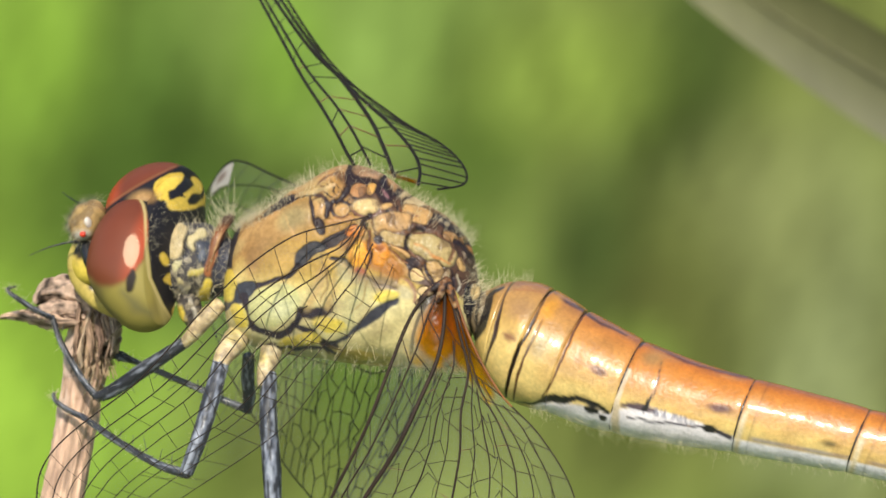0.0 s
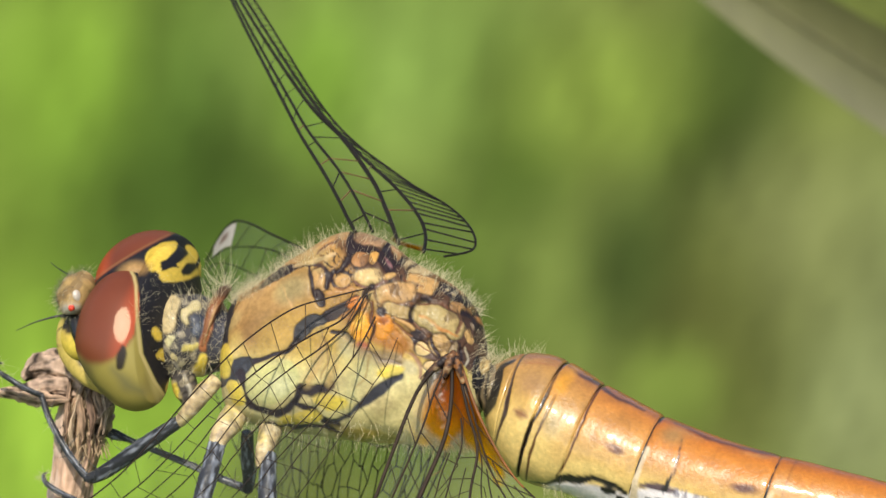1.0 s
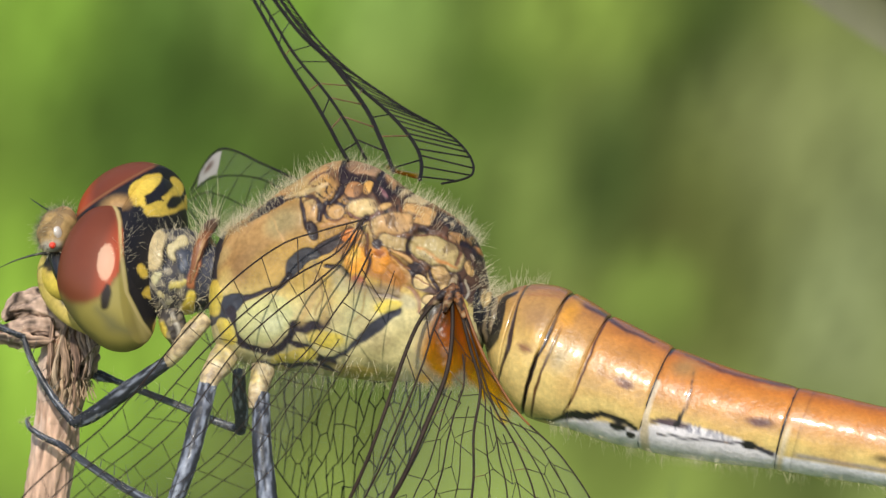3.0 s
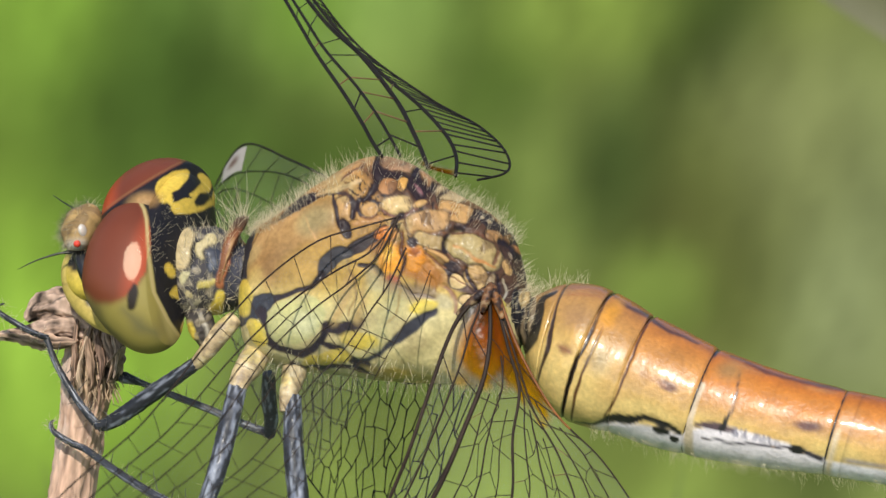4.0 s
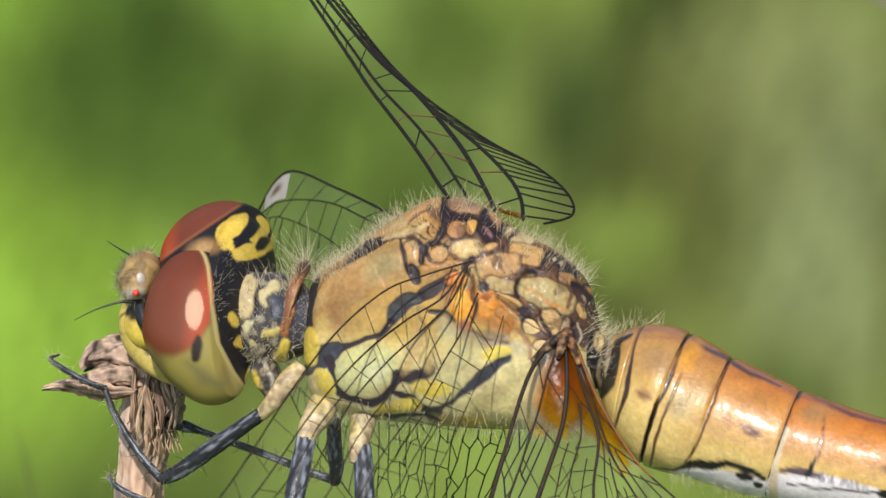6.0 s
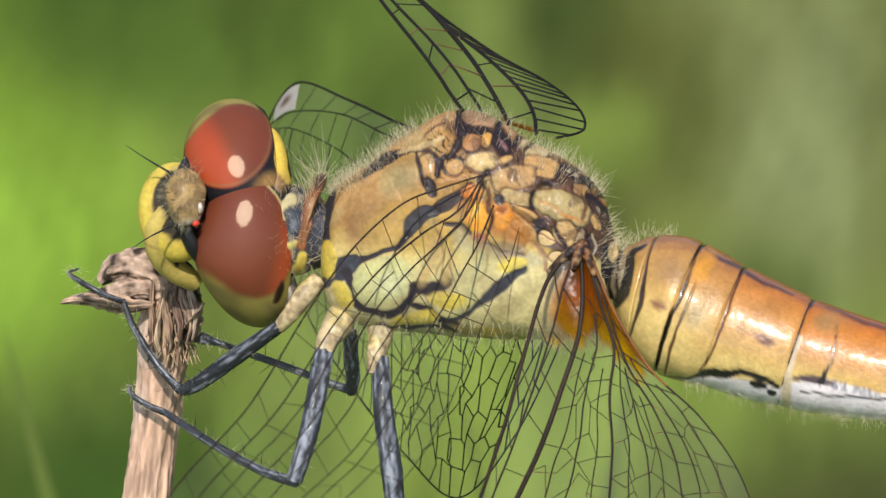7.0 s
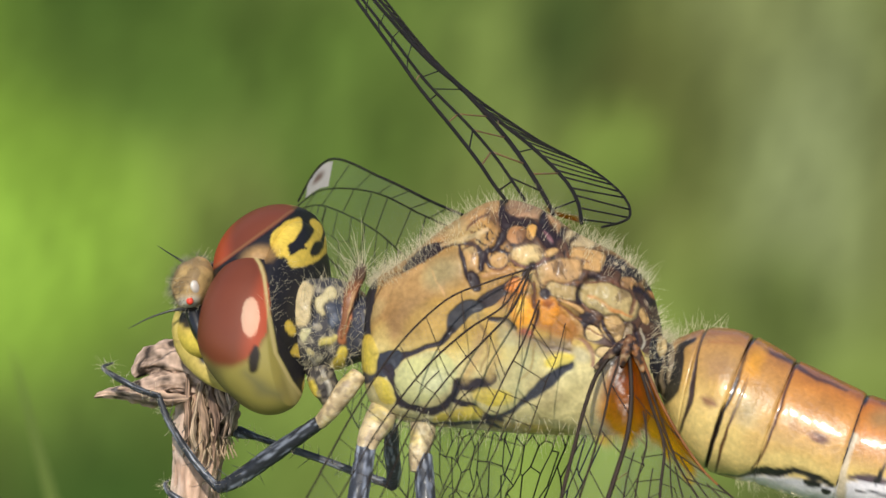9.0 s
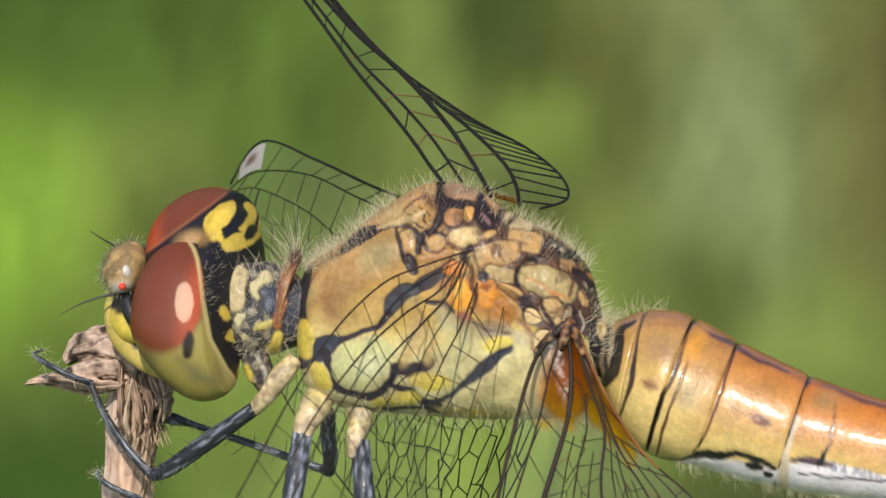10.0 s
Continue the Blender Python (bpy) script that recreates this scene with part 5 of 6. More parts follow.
# -- legs --
def build_leg(name, pieces, spines=(), label="black leg with bristles"):
    """Pieces of (part name, points, radii, tone); the first is the parent of the others."""
    first = None
    for nm, pts, radii, rgb in pieces:
        v, f = tube([P(*p) for p in pts], radii, 110, 26, 0.05 if nm in ("coxa", "trochanter") else 0.09, 3.0)
        a, b = sheet(v)
        k = Marks(a, b, rgb)
        turn = 2 * np.pi * (np.arange(len(v)) % 26) / 26
        along = np.arange(len(v)) // 26
        streak = np.array([noise.noise((math.cos(h) * 2.6 + radii[0], math.sin(h) * 2.6, q * 0.035)) + 0.6 * noise.noise((math.cos(h) * 6, math.sin(h) * 6 + radii[0], q * 0.13)) for h, q in zip(turn, along)])
        if sum(rgb) > 0.3 and nm != "coxa" and nm != "trochanter":
            k.blend((0.018, 0.019, 0.026), 0.95 * smooth01((streak + 0.10) / 0.25))
            k.blend((0.40, 0.43, 0.50), 0.6 * smooth01((-0.25 - streak) / 0.25))
        elif nm in ("coxa", "trochanter"):
            st = np.array([noise.noise(Vector(p) * 1.3 + Vector((0, 0, radii[0] * 9))) for p in v])
            k.blend((0.42, 0.30, 0.17), 0.6 * smooth01((st - 0.02) / 0.35))
            k.blend((0.54, 0.42, 0.14), 0.8 * smooth01((-0.05 - st) / 0.25))
            k.blend((0.22, 0.16, 0.11), 0.5 * smooth01((np.abs(streak) - 0.42) / 0.2))
            st = np.array([noise.noise(Vector(p) * 5.5) for p in v])
            k.blend((0.20, 0.14, 0.09), 0.55 * smooth01((st - 0.17) / 0.2))
            k.blend((0.68, 0.60, 0.42), 0.4 * smooth01((-0.17 - st) / 0.15))
        else:
            k.blend((0.28, 0.30, 0.35), 0.65 * smooth01((streak - 0.18) / 0.3))
        ob = part(nm if first else name, mesh_from(nm, v, f, k.tone), BLOOM, first or dragonfly, "" if first else label)
        first = first or ob
    if spines:
        rng = np.random.default_rng(len(name) + len(pieces))
        roots, ways = [], []
        for pts, count in spines:
            c = curve_points([P(*p) for p in pts], 80)
            for i in range(count):
                j = int(6 + 68 * i / count)
                d = c[j + 1] - c[j]
                d /= np.linalg.norm(d)
                sd = np.cross(d, (0, 1, 0)) * (1 if i % 2 else -1)
                roots.append(c[j])
                ways.append(sd + d * 0.5 + rng.normal(0, 0.15, 3))
        v, f = hairs(roots, ways, 0.6, 0.022, 0.1, 3, 0.1)
        tagged(part("bristles", mesh_from("bristles", v, f), HAIR_DARK, first), kind="stuff")
        fine = []
        for nm, pts, radii, rgb in pieces[1:]:
            c = curve_points([P(*p) for p in pts], 120)
            for i in range(90):
                fine.append((c[rng.integers(4, 116)], rng.normal(0, 1, 3)))
        v, f = hairs([q[0] for q in fine], [q[1] for q in fine], 0.42, 0.006, 0.3, 5, 0.1)
        tagged(part("down", mesh_from("down", v, f), HAIR, first, "fine pale hair"), kind="stuff")


DARK, GREY, SKIN = (0.022, 0.023, 0.028), (0.17, 0.185, 0.23), (0.52, 0.40, 0.22)
build_leg("fore_leg", [("coxa", [(392, 455, -1.4), (370, 480, -1.6), (345, 515, -1.5), (322, 542, -1.2)], (0.26, 0.32, 0.27, 0.2), SKIN),
                       ("femur", [(330, 534, -1.3), (250, 590, -0.6), (180, 640, 0.0), (145, 656, 0.2)], (0.2, 0.27, 0.25, 0.17), DARK),
                       ("tibia", [(146, 656, 0.2), (105, 610, 0.4), (62, 545, 0.6), (40, 495, 0.7)], (0.14, 0.12, 0.11, 0.1), DARK),
                       ("tarsus", [(42, 495, 0.7), (10, 485, 0.4), (-35, 462, 0.2), (-58, 445, 0.2), (-40, 436, 0.3)], (0.1, 0.1, 0.09, 0.07, 0.02), DARK)],
          [([(250, 590, -0.8), (145, 656, 0.0)], 8), ([(146, 656, 0.2), (40, 495, 0.7)], 10)])
build_leg("middle_leg", [("coxa", [(440, 505, -1.3), (428, 535, -1.8), (412, 562, -2.1), (403, 588, -2.3)], (0.4, 0.45, 0.36, 0.26), SKIN),
                         ("femur", [(405, 580, -2.2), (392, 660, -2.8), (375, 745, -3.2), (352, 822, -3.2)], (0.29, 0.31, 0.29, 0.24), GREY),
                         ("tibia", [(356, 822, -3.2), (295, 802, -2.2), (200, 748, -0.4), (120, 694, 0.9)], (0.18, 0.14, 0.13, 0.11), (0.032, 0.034, 0.042)),
                         ("tarsus", [(122, 695, 0.9), (90, 682, 1.1), (62, 665, 1.2), (54, 650, 1.3), (60, 643, 1.3)], (0.11, 0.11, 0.09, 0.07, 0.02), DARK)],
          [([(352, 822, -3.2), (120, 694, 0.9)], 16)])
build_leg("hind_leg", [("coxa", [(505, 520, -1.2), (505, 555, -1.6), (498, 590, -1.9), (496, 625, -2.0)], (0.4, 0.38, 0.3, 0.22), SKIN),
                       ("femur", [(506, 596, -1.9), (512, 690, -2.4), (528, 800, -2.6), (540, 905, -2.4)], (0.26, 0.31, 0.33, 0.26), GREY),
                       ("tibia", [(540, 905, -2.4), (440, 960, -1.0), (250, 1000, 0.8), (110, 985, 1.6)], (0.2, 0.15, 0.13, 0.11), (0.032, 0.034, 0.042)),
                       ("tarsus", [(112, 985, 1.6), (80, 970, 1.6), (55, 952, 1.7), (48, 940, 1.8)], (0.11, 0.1, 0.08, 0.03), DARK)],
          [([(540, 905, -2.4), (110, 985, 1.6)], 16)])
build_leg("middle_leg", [("femur", [(452, 545, 0.8), (453, 590, 1.4), (457, 625, 2.0), (454, 652, 2.4)], (0.2, 0.24, 0.23, 0.17), DARK),
                         ("tibia", [(454, 648, 2.4), (410, 634, 2.5), (340, 608, 2.4), (250, 578, 2.2)], (0.15, 0.13, 0.12, 0.11), (0.06, 0.062, 0.07)),
                         ("tarsus", [(252, 579, 2.2), (215, 566, 2.1), (185, 558, 2.0), (172, 556, 1.9)], (0.1, 0.1, 0.2, 0.13), DARK)],
          [([(454, 648, 2.4), (250, 578, 2.2)], 16)])


# ---- dead stem that the dragonfly clings to ----
BARK = None


def bark_material():
    m, nt, b = shader("dead_bark")
    a = nt.nodes.new("ShaderNodeAttribute")
    a.attribute_name = "tone"
    grain(nt, b, a.outputs["Color"], 1800.0, 0.45, 0.8, (1, 1, 0.18), 8.0, 0.00012)
    b.inputs["Roughness"].default_value = 0.75
    b.inputs["Specular IOR Level"].default_value = 0.25
    return m


BARK = bark_material()


def build_stem():
    stem = tagged(new("dead_stem"), "broken dead brown plant stem with peeling bark", "stem")
    stem.matrix_world = BODY
    axis = [P(122, 432, 2.3), P(122, 470, 2.3), P(118, 540, 2.3), P(110, 640, 2.4), P(98, 740, 2.6), P(86, 860, 2.8), P(66, 1050, 3.2)]
    foot = axis[-1]
    axis += [foot + np.array((-0.004, 0.342, -0.94)) * q + np.array((-1.2, 0, 0)) * math.sqrt(q) * 0.4 for q in (12, 60, 260, 700, 1262)]
    half = (0.55, 0.72, 0.86, 0.76, 0.72, 0.78, 0.85, 0.9, 1.2, 1.7, 2.2, 2.6)
    n, m = 420, 90
    t = np.concatenate([np.linspace(0, 6, 330), np.linspace(6, 11, 91)[1:]]) / 11
    pts = curve_points(axis, 1200)
    c = np.stack([np.interp(t, np.linspace(0, 1, 1200), pts[:, i]) for i in range(3)], 1)
    r = np.interp(t, np.linspace(0, 1, len(half)), half)
    v, tone = [], []
    for i in range(n):
        for j in range(m):
            h = 2 * math.pi * j / m
            x, y = math.cos(h), math.sin(h)
            q = t[i] * 60
            ridge = noise.noise((x * 3.2, y * 3.2, q * 0.22)) + 0.6 * noise.noise((x * 8, y * 8, q * 0.5)) + 0.3 * noise.noise((x * 17, y * 17, q * 1.4))
            rag = 0.25 * noise.noise((x * 2, y * 2, 7.0)) * max(0, 1 - i / 26)
            k = r[i] * (1 + 0.13 * ridge) * (1 - 0.25 * max(0, 1 - i / 8))
            v.append(c[i] + np.array((x * k, y * k, rag * 2.0 + 0.5 * noise.noise((x * 6, y * 6, 3.0)) * max(0, 1 - i / 14))))
            # groove shade is put into the tone: darker where the ridges sink
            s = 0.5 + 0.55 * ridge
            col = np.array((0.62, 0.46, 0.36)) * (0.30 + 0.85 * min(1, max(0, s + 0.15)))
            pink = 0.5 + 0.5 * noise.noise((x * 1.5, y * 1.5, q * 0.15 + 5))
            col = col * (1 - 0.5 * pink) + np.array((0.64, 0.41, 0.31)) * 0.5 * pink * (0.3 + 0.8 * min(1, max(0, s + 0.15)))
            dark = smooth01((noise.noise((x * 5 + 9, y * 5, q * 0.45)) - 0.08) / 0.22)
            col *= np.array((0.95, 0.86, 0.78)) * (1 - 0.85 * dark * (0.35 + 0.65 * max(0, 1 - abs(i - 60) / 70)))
            # the torn face's hollow is shade put into the colour, with straw-coloured fibres, the bark beside it pale
            hollow_shade = smooth01((x + 0.30) / 0.3) * smooth01((0.35 - y) / 0.4) * smooth01((i - 34) / 14) * smooth01((168 - i) / 50)
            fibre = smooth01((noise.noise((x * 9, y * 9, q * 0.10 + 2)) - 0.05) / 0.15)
            col = col * (1 - hollow_shade) + (np.array((0.15, 0.095, 0.066)) * (1 - fibre) + np.array((0.46, 0.33, 0.21)) * fibre) * hollow_shade
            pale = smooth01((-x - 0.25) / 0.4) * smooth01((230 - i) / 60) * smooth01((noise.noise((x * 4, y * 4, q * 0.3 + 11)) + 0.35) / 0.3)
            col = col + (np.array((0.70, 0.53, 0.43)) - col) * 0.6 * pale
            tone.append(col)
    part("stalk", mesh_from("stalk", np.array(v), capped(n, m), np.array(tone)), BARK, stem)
    # frayed strips and the curled lip at the broken top
    rng = np.random.default_rng(21)
    def knob(pts, radii, seed):
        v, f = tube([P(*p) for p in pts], radii, 90, 60)
        c = curve_points([P(*p) for p in pts], 90)
        tone = []
        for i in range(len(v)):
            w = v[i] - c[i // 60]
            h = math.atan2(w[2], w[1])
            g = noise.noise((math.cos(h) * 3.5 + seed, math.sin(h) * 3.5, i / 60 * 0.06)) + 0.7 * noise.noise((math.cos(h) * 10, math.sin(h) * 10 + seed, i / 60 * 0.16))
            e = noise.noise((w[0] * 4 + seed, w[1] * 4, w[2] * 4))
            v[i] = c[i // 60] + w * (1 + 0.20 * g + 0.22 * e)
            q = noise.noise((v[i][0] * 1.8, v[i][1] * 1.8, v[i][2] * 1.8 + seed))
            e = noise.noise((v[i][0] * 7, v[i][1] * 7, v[i][2] * 4 + seed))
            tone.append(np.array((0.64, 0.45, 0.335)) * max(0.06, 0.66 + 0.35 * g + 0.40 * e - 0.65 * max(0.0, q) / 0.3))
        part("bark_flap", mesh_from("bark_flap", v, f, np.array(tone)), BARK, stem, "torn lip of dry bark curled over")

    knob([(140, 480, 2.2), (105, 440, 2.0), (60, 428, 1.9), (22, 436, 1.9), (-2, 458, 2.0)], (0.80, 0.74, 0.58, 0.40, 0.14), 1.0)
    knob([(110, 470, 1.9), (70, 470, 1.7), (30, 478, 1.6), (-15, 486, 1.6), (-66, 493, 1.7)], (0.55, 0.42, 0.34, 0.22, 0.07), 4.0)
    knob([(150, 560, 1.9), (156, 520, 1.7), (150, 480, 1.6), (128, 440, 1.8), (112, 416, 2.2)], (0.35, 0.46, 0.46, 0.36, 0.14), 7.0)
    strips = [[(95, 500, 1.3), (50, 502, 1.4), (10, 494, 1.5), (-30, 488, 1.6), (-70, 494, 1.7)],
              [(150, 540, 1.25), (166, 520, 1.1), (178, 508, 1.0), (184, 503, 1.0)]]
    strips += [[(a0, 600 - 8 * q, 1.25), (a0 + rng.uniform(-8, 8), 560 - 8 * q, 1.15), (a0 + rng.uniform(-14, 14), 505 - 6 * q, 1.2), (a0 + rng.uniform(-26, 20), 425 + 5 * q, 1.5)] for q, a0 in enumerate((88, 108, 126, 142, 156, 168))]
    shades = ((0.54, 0.37, 0.26), (0.60, 0.45, 0.34), (0.34, 0.22, 0.15), (0.58, 0.43, 0.29), (0.38, 0.25, 0.165), (0.24, 0.15, 0.105))
    for s, p in enumerate(strips):
        c = curve_points([P(*q) for q in p], 70)
        v, tone = [], []
        for i in range(70):
            w = (0.30 if s < 2 else 0.19) * math.sin(math.pi * (0.15 + 0.75 * i / 69)) * (1 + 0.5 * noise.noise((i * 0.13, p[0][0], 1))) + 0.03
            for j in range(22):
                h = 2 * math.pi * j / 22
                g = noise.noise((math.cos(h) * 3, math.sin(h) * 3, i * 0.06 + p[0][0])) + 0.6 * noise.noise((math.cos(h) * 8, math.sin(h) * 8, i * 0.15 + p[0][1]))
                k = 1 + 0.45 * g
                v.append(c[i] + k * np.array((0.45 * w * math.cos(h), (1.5 if p[0][1] < 505 else 0.5) * w * math.sin(h), 0.7 * w * math.cos(h))))
                tone.append(np.array(shades[s % 6]) * max(0.05, 0.62 + 1.0 * g))
        part("bark_strip", mesh_from("bark_strip", np.array(v), capped(70, 22), np.array(tone)), BARK, stem, "curled strip of torn bark")
    items = []
    for i in range(230):
        a, b = rng.uniform(72, 170), rng.uniform(430, 585)
        p0 = P(a, b, 1.30 + abs(a - 122) / 55)
        reach, way = rng.uniform(0.25, 0.8), rng.uniform(-0.35, 0.5)
        items.append(tube([p0, p0 + np.array((way * 0.5, -rng.uniform(0.05, 0.25), -0.45)) * reach, p0 + np.array((way, -0.05, -0.9)) * reach], (0.015, 0.03, 0.012), 8, 5))
    v, f = stitch(items)
    k = Marks(v[:, 0], v[:, 2], (0.46, 0.33, 0.21))
    tagged(part("bark_fuzz", mesh_from("bark_fuzz", v, f, k.tone), BARK, stem, "loose bark fibres"), kind="stuff")


build_stem()


# ---- meadow behind: ground sheet, soft grass, a dry reed ----
def leaf_material(name, rgb, rgb2, glow=0.35):
    m, nt, b = shader(name)
    info = nt.nodes.new("ShaderNodeNewGeometry")
    mixc = nt.nodes.new("ShaderNodeMix")
    mixc.data_type = "RGBA"
    mixc.inputs[6].default_value, mixc.inputs[7].default_value = (*rgb, 1), (*rgb2, 1)
    nt.links.new(info.outputs["Random Per Island"], mixc.inputs[0])
    grain(nt, b, mixc.outputs[2], 60.0, 0.25, 0.2, (1, 1, 0.2), 3.0, 0.0005)
    b.inputs["Roughness"].default_value = 0.5
    tr = nt.nodes.new("ShaderNodeBsdfTranslucent")
    nt.links.new(mixc.outputs[2], tr.inputs["Color"])
    mx = nt.nodes.new("ShaderNodeMixShader")
    mx.inputs[0].default_value = glow
    nt.links.new(b.outputs[0], mx.inputs[1])
    nt.links.new(tr.outputs[0], mx.inputs[2])
    nt.links.new(mx.outputs[0], nt.nodes["Material Output"].inputs["Surface"])
    return m


GRASS = leaf_material("meadow_grass", (0.10, 0.22, 0.02), (0.24, 0.30, 0.05))
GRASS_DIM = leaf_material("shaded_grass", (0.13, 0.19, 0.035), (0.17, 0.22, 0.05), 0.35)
SOIL = plain("meadow_floor", (0.06, 0.10, 0.02), 0.9, 14.0, 0.5, 0.5, dist=0.01)
STRAWY = leaf_material("dry_reed", (0.125, 0.125, 0.05), (0.145, 0.14, 0.06), 0.2)


def build_ground():
    n = 60
    v, f = [], []
    for i in range(n):
        for j in range(n):
            x, y = (i / (n - 1) - 0.5) * 2, (j / (n - 1) - 0.5) * 2
            x, y = math.copysign(abs(x) ** 3, x) * 400000, math.copysign(abs(y) ** 3, y) * 400000
            v.append((x, y, 60 * noise.noise((x / 900, y / 900, 0)) if abs(x) + abs(y) > 900 else 0))
    g = part("ground", mesh_from("ground", np.array(v), grid_faces(n, n, False)), SOIL, None, "green meadow floor")
    tagged(g, "green meadow floor under tall grass", "ground", kind="structure")


build_ground()


def blade(base, height, width, lean, turn, seed):
    """A grass blade of eight steps, millimetres."""
    v, f = [], []
    c, s = math.cos(turn), math.sin(turn)
    for i in range(9):
        t = i / 8
        w = width * (1 - t ** 2.2) * 0.5 + 0.2
        x = base[0] + lean[0] * t * t * height
        y = base[1] + lean[1] * t * t * height
        z = base[2] + height * t * (1 - 0.18 * t * (abs(lean[0]) + abs(lean[1])))
        v += [(x - c * w, y - s * w, z), (x + s * w * 0.15, y - c * w * 0.15, z - 0.0), (x + c * w, y + s * w, z)]
    for i in range(8):
        for j in range(2):
            f.append((i * 3 + j, i * 3 + j + 1, i * 3 + 4 + j, i * 3 + 3 + j))
    return np.array(v, float), f


def meadow(name, count, near, far, spread, tall, wide, material, seed, label):
    rng = random.Random(seed)
    items = []
    for i in range(count):
        y = near + (far - near) * rng.random() ** 0.8
        x = rng.uniform(-1, 1) * (spread * (0.35 + 0.65 * y / far))
        items.append(blade((x, y, -5), rng.uniform(*tall), rng.uniform(*wide), (rng.uniform(-0.5, 0.5), rng.uniform(-0.4, 0.3)), rng.uniform(-0.7, 0.7), i))
    v, f = stitch(items)
    g = part(name, mesh_from(name, v, f), material, None)
    tagged(g, label, "grass", kind="stuff")


meadow("meadow_grass", 900, 1500, 2350, 1500, (60, 150), (10, 30), GRASS, 5, "tall soft green meadow grass")


# the far bank of the meadow, a bowl of soft greens with light and shade put into the colour
def far_bank():
    n, m = 130, 260
    v, az, el = [], [], []
    for i in range(n):
        e = -36 + 50 * i / (n - 1)
        for j in range(m):
            z = -50 + 100 * j / (m - 1)
            r = 2400
            v.append((r * math.sin(radians(z)), r * math.cos(radians(z)), max(-40, 1230 + r * math.tan(radians(e)))))
            az.append(z)
            el.append(e)
    az, el = np.array(az), np.array(el)
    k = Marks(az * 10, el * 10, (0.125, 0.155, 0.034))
    # spots paint bright plants and the shaded gaps between them
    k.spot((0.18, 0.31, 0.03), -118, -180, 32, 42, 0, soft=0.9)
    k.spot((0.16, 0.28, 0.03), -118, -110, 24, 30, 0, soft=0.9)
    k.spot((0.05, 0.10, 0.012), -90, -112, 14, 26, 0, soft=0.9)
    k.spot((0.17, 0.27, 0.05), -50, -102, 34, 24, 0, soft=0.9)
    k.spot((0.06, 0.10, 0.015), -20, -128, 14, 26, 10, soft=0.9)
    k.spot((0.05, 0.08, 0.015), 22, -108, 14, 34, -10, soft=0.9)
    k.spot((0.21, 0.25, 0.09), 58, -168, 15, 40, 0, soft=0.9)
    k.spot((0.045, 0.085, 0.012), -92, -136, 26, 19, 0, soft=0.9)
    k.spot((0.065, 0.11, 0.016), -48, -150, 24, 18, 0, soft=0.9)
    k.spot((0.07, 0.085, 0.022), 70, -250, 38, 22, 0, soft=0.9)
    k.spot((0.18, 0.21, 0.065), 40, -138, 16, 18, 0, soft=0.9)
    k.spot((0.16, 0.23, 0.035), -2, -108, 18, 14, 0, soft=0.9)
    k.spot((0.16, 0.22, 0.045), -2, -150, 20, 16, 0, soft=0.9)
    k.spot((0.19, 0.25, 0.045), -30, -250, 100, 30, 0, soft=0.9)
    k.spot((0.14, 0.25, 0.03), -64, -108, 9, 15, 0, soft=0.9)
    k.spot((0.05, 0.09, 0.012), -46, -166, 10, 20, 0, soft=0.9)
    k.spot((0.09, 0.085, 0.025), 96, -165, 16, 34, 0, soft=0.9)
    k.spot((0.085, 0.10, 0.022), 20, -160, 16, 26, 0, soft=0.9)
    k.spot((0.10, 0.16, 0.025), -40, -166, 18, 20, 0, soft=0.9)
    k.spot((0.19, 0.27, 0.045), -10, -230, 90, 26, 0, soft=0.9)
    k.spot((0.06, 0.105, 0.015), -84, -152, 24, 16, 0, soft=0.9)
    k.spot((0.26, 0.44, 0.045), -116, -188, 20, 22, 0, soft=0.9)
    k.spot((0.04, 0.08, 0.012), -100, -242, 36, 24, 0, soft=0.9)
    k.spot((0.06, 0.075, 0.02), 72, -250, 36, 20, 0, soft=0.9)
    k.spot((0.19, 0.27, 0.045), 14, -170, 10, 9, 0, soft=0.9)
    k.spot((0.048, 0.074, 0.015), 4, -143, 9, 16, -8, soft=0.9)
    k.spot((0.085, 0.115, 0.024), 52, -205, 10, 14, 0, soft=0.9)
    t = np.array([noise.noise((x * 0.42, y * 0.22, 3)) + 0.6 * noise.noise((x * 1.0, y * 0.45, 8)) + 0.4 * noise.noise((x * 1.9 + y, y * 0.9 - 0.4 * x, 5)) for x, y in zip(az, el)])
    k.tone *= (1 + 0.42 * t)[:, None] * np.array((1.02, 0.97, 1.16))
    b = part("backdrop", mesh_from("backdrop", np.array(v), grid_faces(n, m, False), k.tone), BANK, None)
    tagged(b, "far meadow backdrop with blurred light and dark greens painted in", "meadow", kind="structure")


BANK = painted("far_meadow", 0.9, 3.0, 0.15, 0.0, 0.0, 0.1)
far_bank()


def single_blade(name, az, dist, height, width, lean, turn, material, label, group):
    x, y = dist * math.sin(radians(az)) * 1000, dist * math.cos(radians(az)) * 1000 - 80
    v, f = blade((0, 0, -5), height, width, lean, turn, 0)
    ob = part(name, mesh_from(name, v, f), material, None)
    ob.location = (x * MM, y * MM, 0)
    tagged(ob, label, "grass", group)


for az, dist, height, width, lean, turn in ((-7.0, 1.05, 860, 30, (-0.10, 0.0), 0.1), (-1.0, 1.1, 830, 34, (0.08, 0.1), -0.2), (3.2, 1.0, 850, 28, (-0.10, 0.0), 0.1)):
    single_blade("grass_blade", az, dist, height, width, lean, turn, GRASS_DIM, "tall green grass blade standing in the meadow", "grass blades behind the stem")

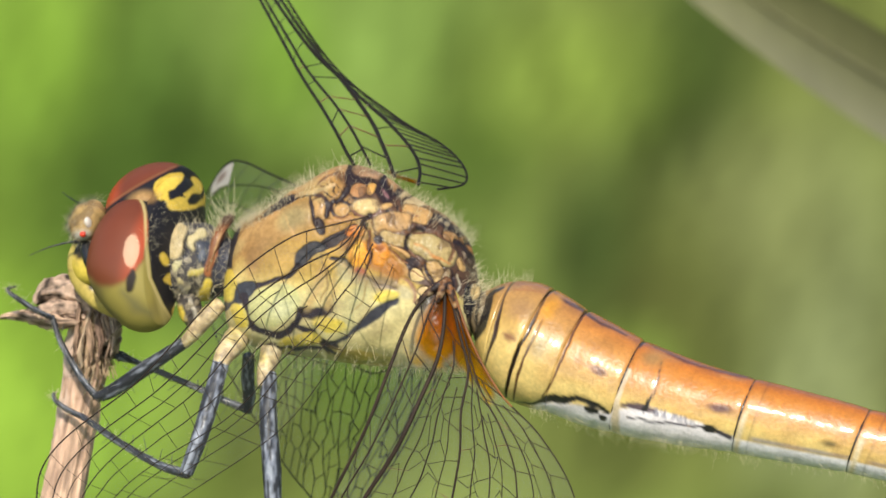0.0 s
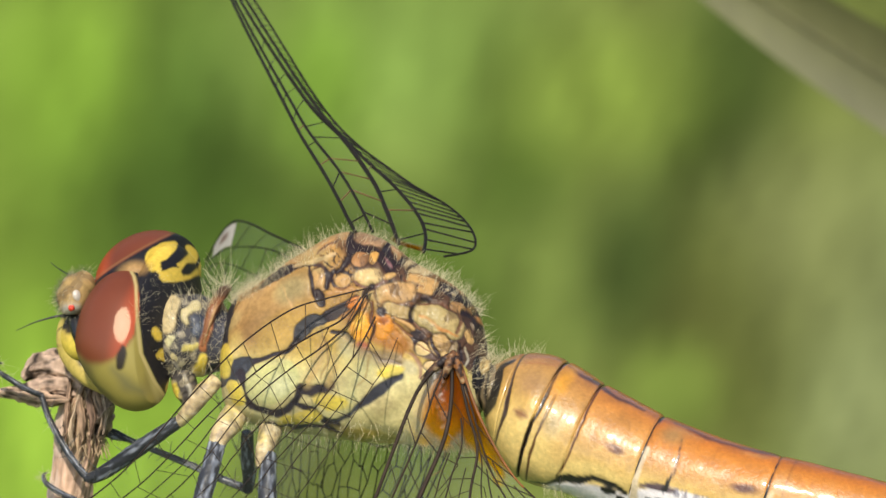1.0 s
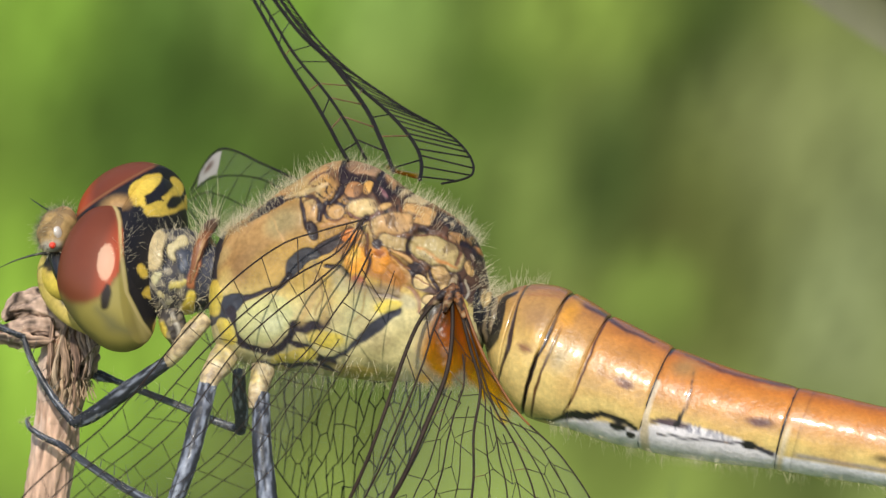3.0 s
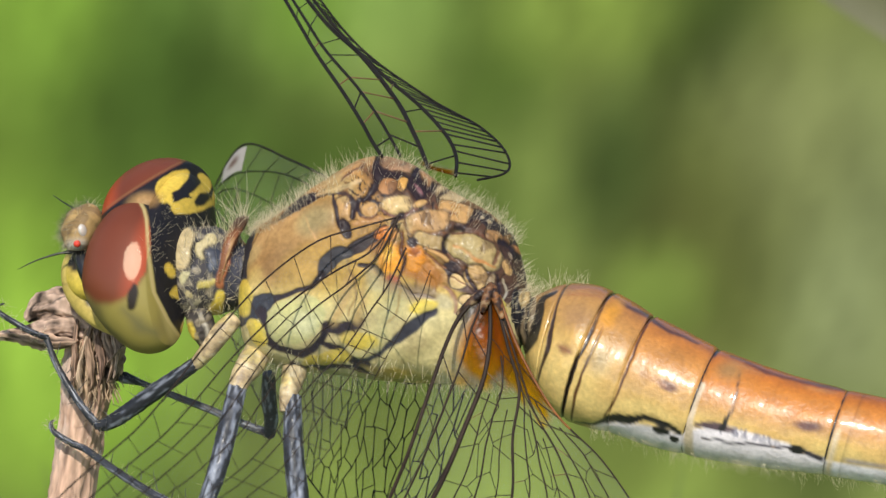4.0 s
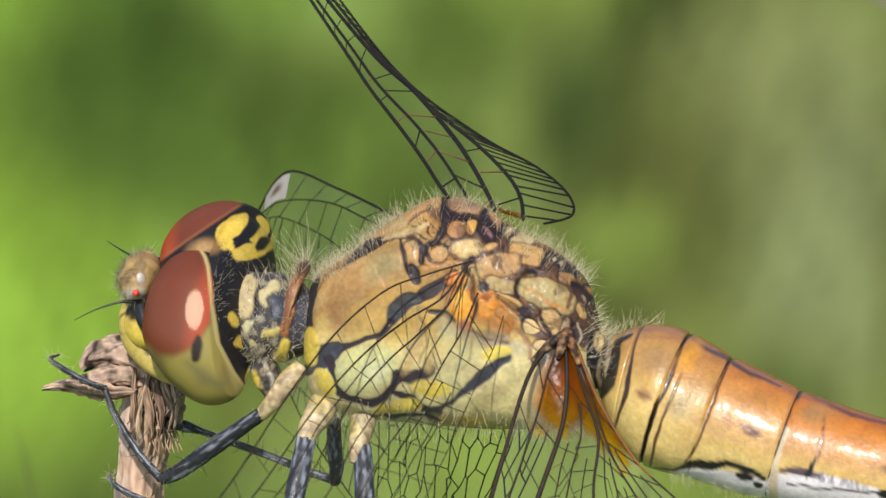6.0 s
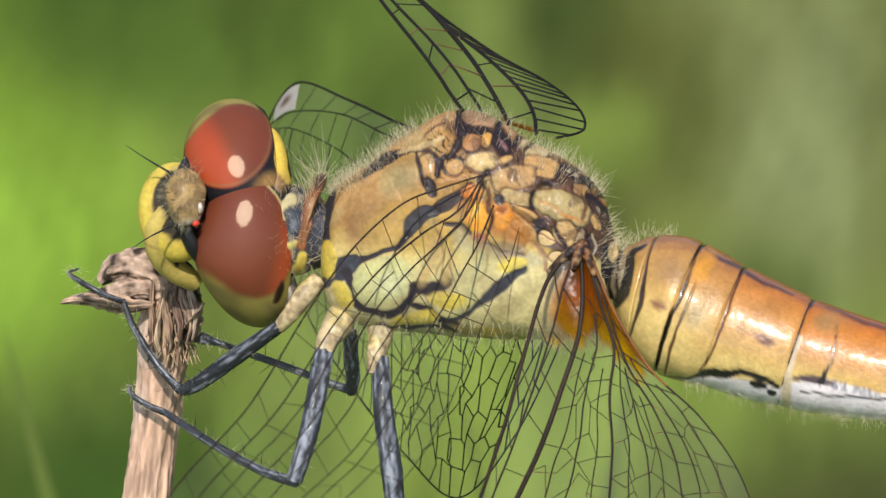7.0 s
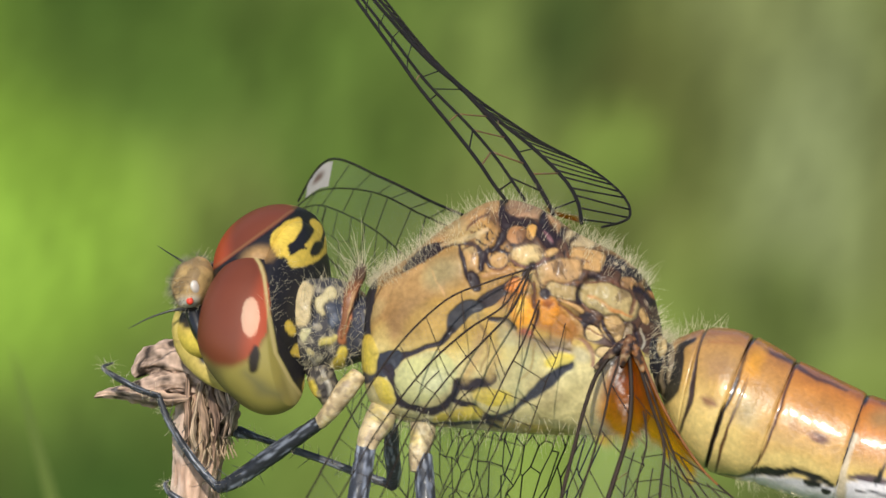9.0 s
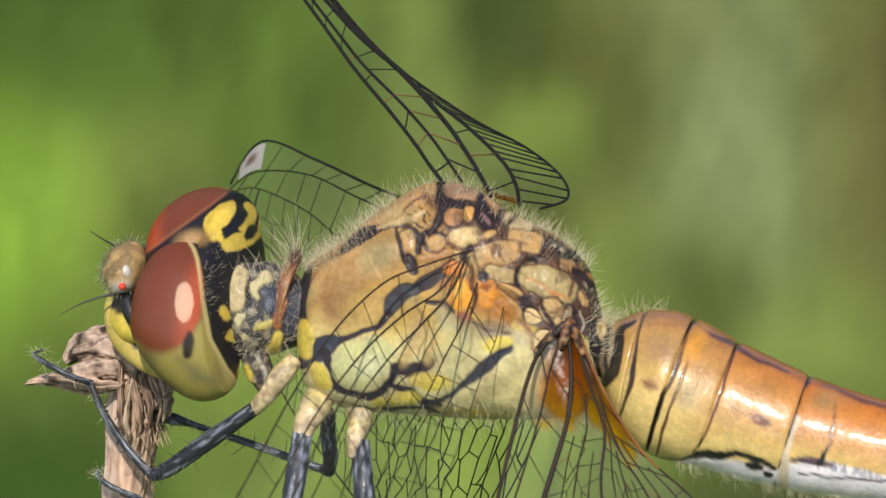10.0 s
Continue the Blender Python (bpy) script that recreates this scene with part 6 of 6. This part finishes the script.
def build_reed():
    """A dead reed leaf that arches over the grass: stations of azimuth and slope in degrees, one metre away."""
    line = [(15.5, -30.5), (14.6, -22), (13.0, -15.5), (10.0, -12.8), (6.8, -11.2), (3.8, -9.6), (1.2, -8.0), (-1.0, -6.4)]
    p = curve_points([(950 * math.sin(radians(z)), 950 * math.cos(radians(z)), 1230 + 950 * math.tan(radians(e))) for z, e in line], 60)
    p[:, 2] = np.maximum(p[:, 2], -5)
    v = []
    for i in range(60):
        w = 17 * math.sin(math.pi * min(1.0, 0.25 + 0.75 * i / 59)) ** 0.7 + 2
        d = p[min(59, i + 1)] - p[max(0, i - 1)]
        side = np.array((-d[2], 0, d[0])) / (np.hypot(d[0], d[2]) + 1e-9)
        v += [p[i] - side * w, p[i] + np.array((0, 8, 0)), p[i] + side * w]
    reed = part("dry_reed", mesh_from("dry_reed", np.array(v), grid_faces(60, 3, False)), STRAWY, None)
    tagged(reed, "broad dead straw-coloured reed leaf arching over the grass", "reed")
    v, f = tube(p[::6] + np.array((0, 7, 0)), (1.4, 1.2, 0.6), 40, 8)
    part("midrib", mesh_from("midrib", v, f), STRAWY, reed, "stiff pale midrib of the leaf")


build_reed()


def swayed(lean, twist):
    """The raised wing leaned over about its root and twisted about its leading edge, in degrees."""
    root, tip = Vector(G(645, 212, -1.8) * MM), Vector(G(455, -55, 5.4) * MM)
    turn = Matrix.Rotation(radians(lean), 4, "Y") @ Matrix.Rotation(radians(twist), 4, (tip - root).normalized())
    return Matrix.Translation(root) @ turn @ Matrix.Translation(-root)


def motions():
    walk(raised_wing, [(t, swayed(lean, -twist)) for t, lean, twist in ((0, 1.8, 7.2), (1, 1.7, 7.2), (2, 1.5, 7.4), (3.5, 1.2, 7.2), (4, 1.0, 7.0), (4.5, 1.2, 5.5), (4.7, 2.2, 3.0), (5, -4.0, -1.5), (5.2, -2.5, 0.0), (5.5, 0.0, 3.0), (7, 0.0, 1.5), (7.5, 0.0, 0.3), (8.5, -1.0, 0.6), (10, -0.8, 1.0))])
    walk(head, [(0, HEAD_REST), (6.9, HEAD_REST), (7.0, HEAD_TURN), (7.1, HEAD_TURN), (7.2, HEAD_REST), (10, HEAD_REST)])


motions()
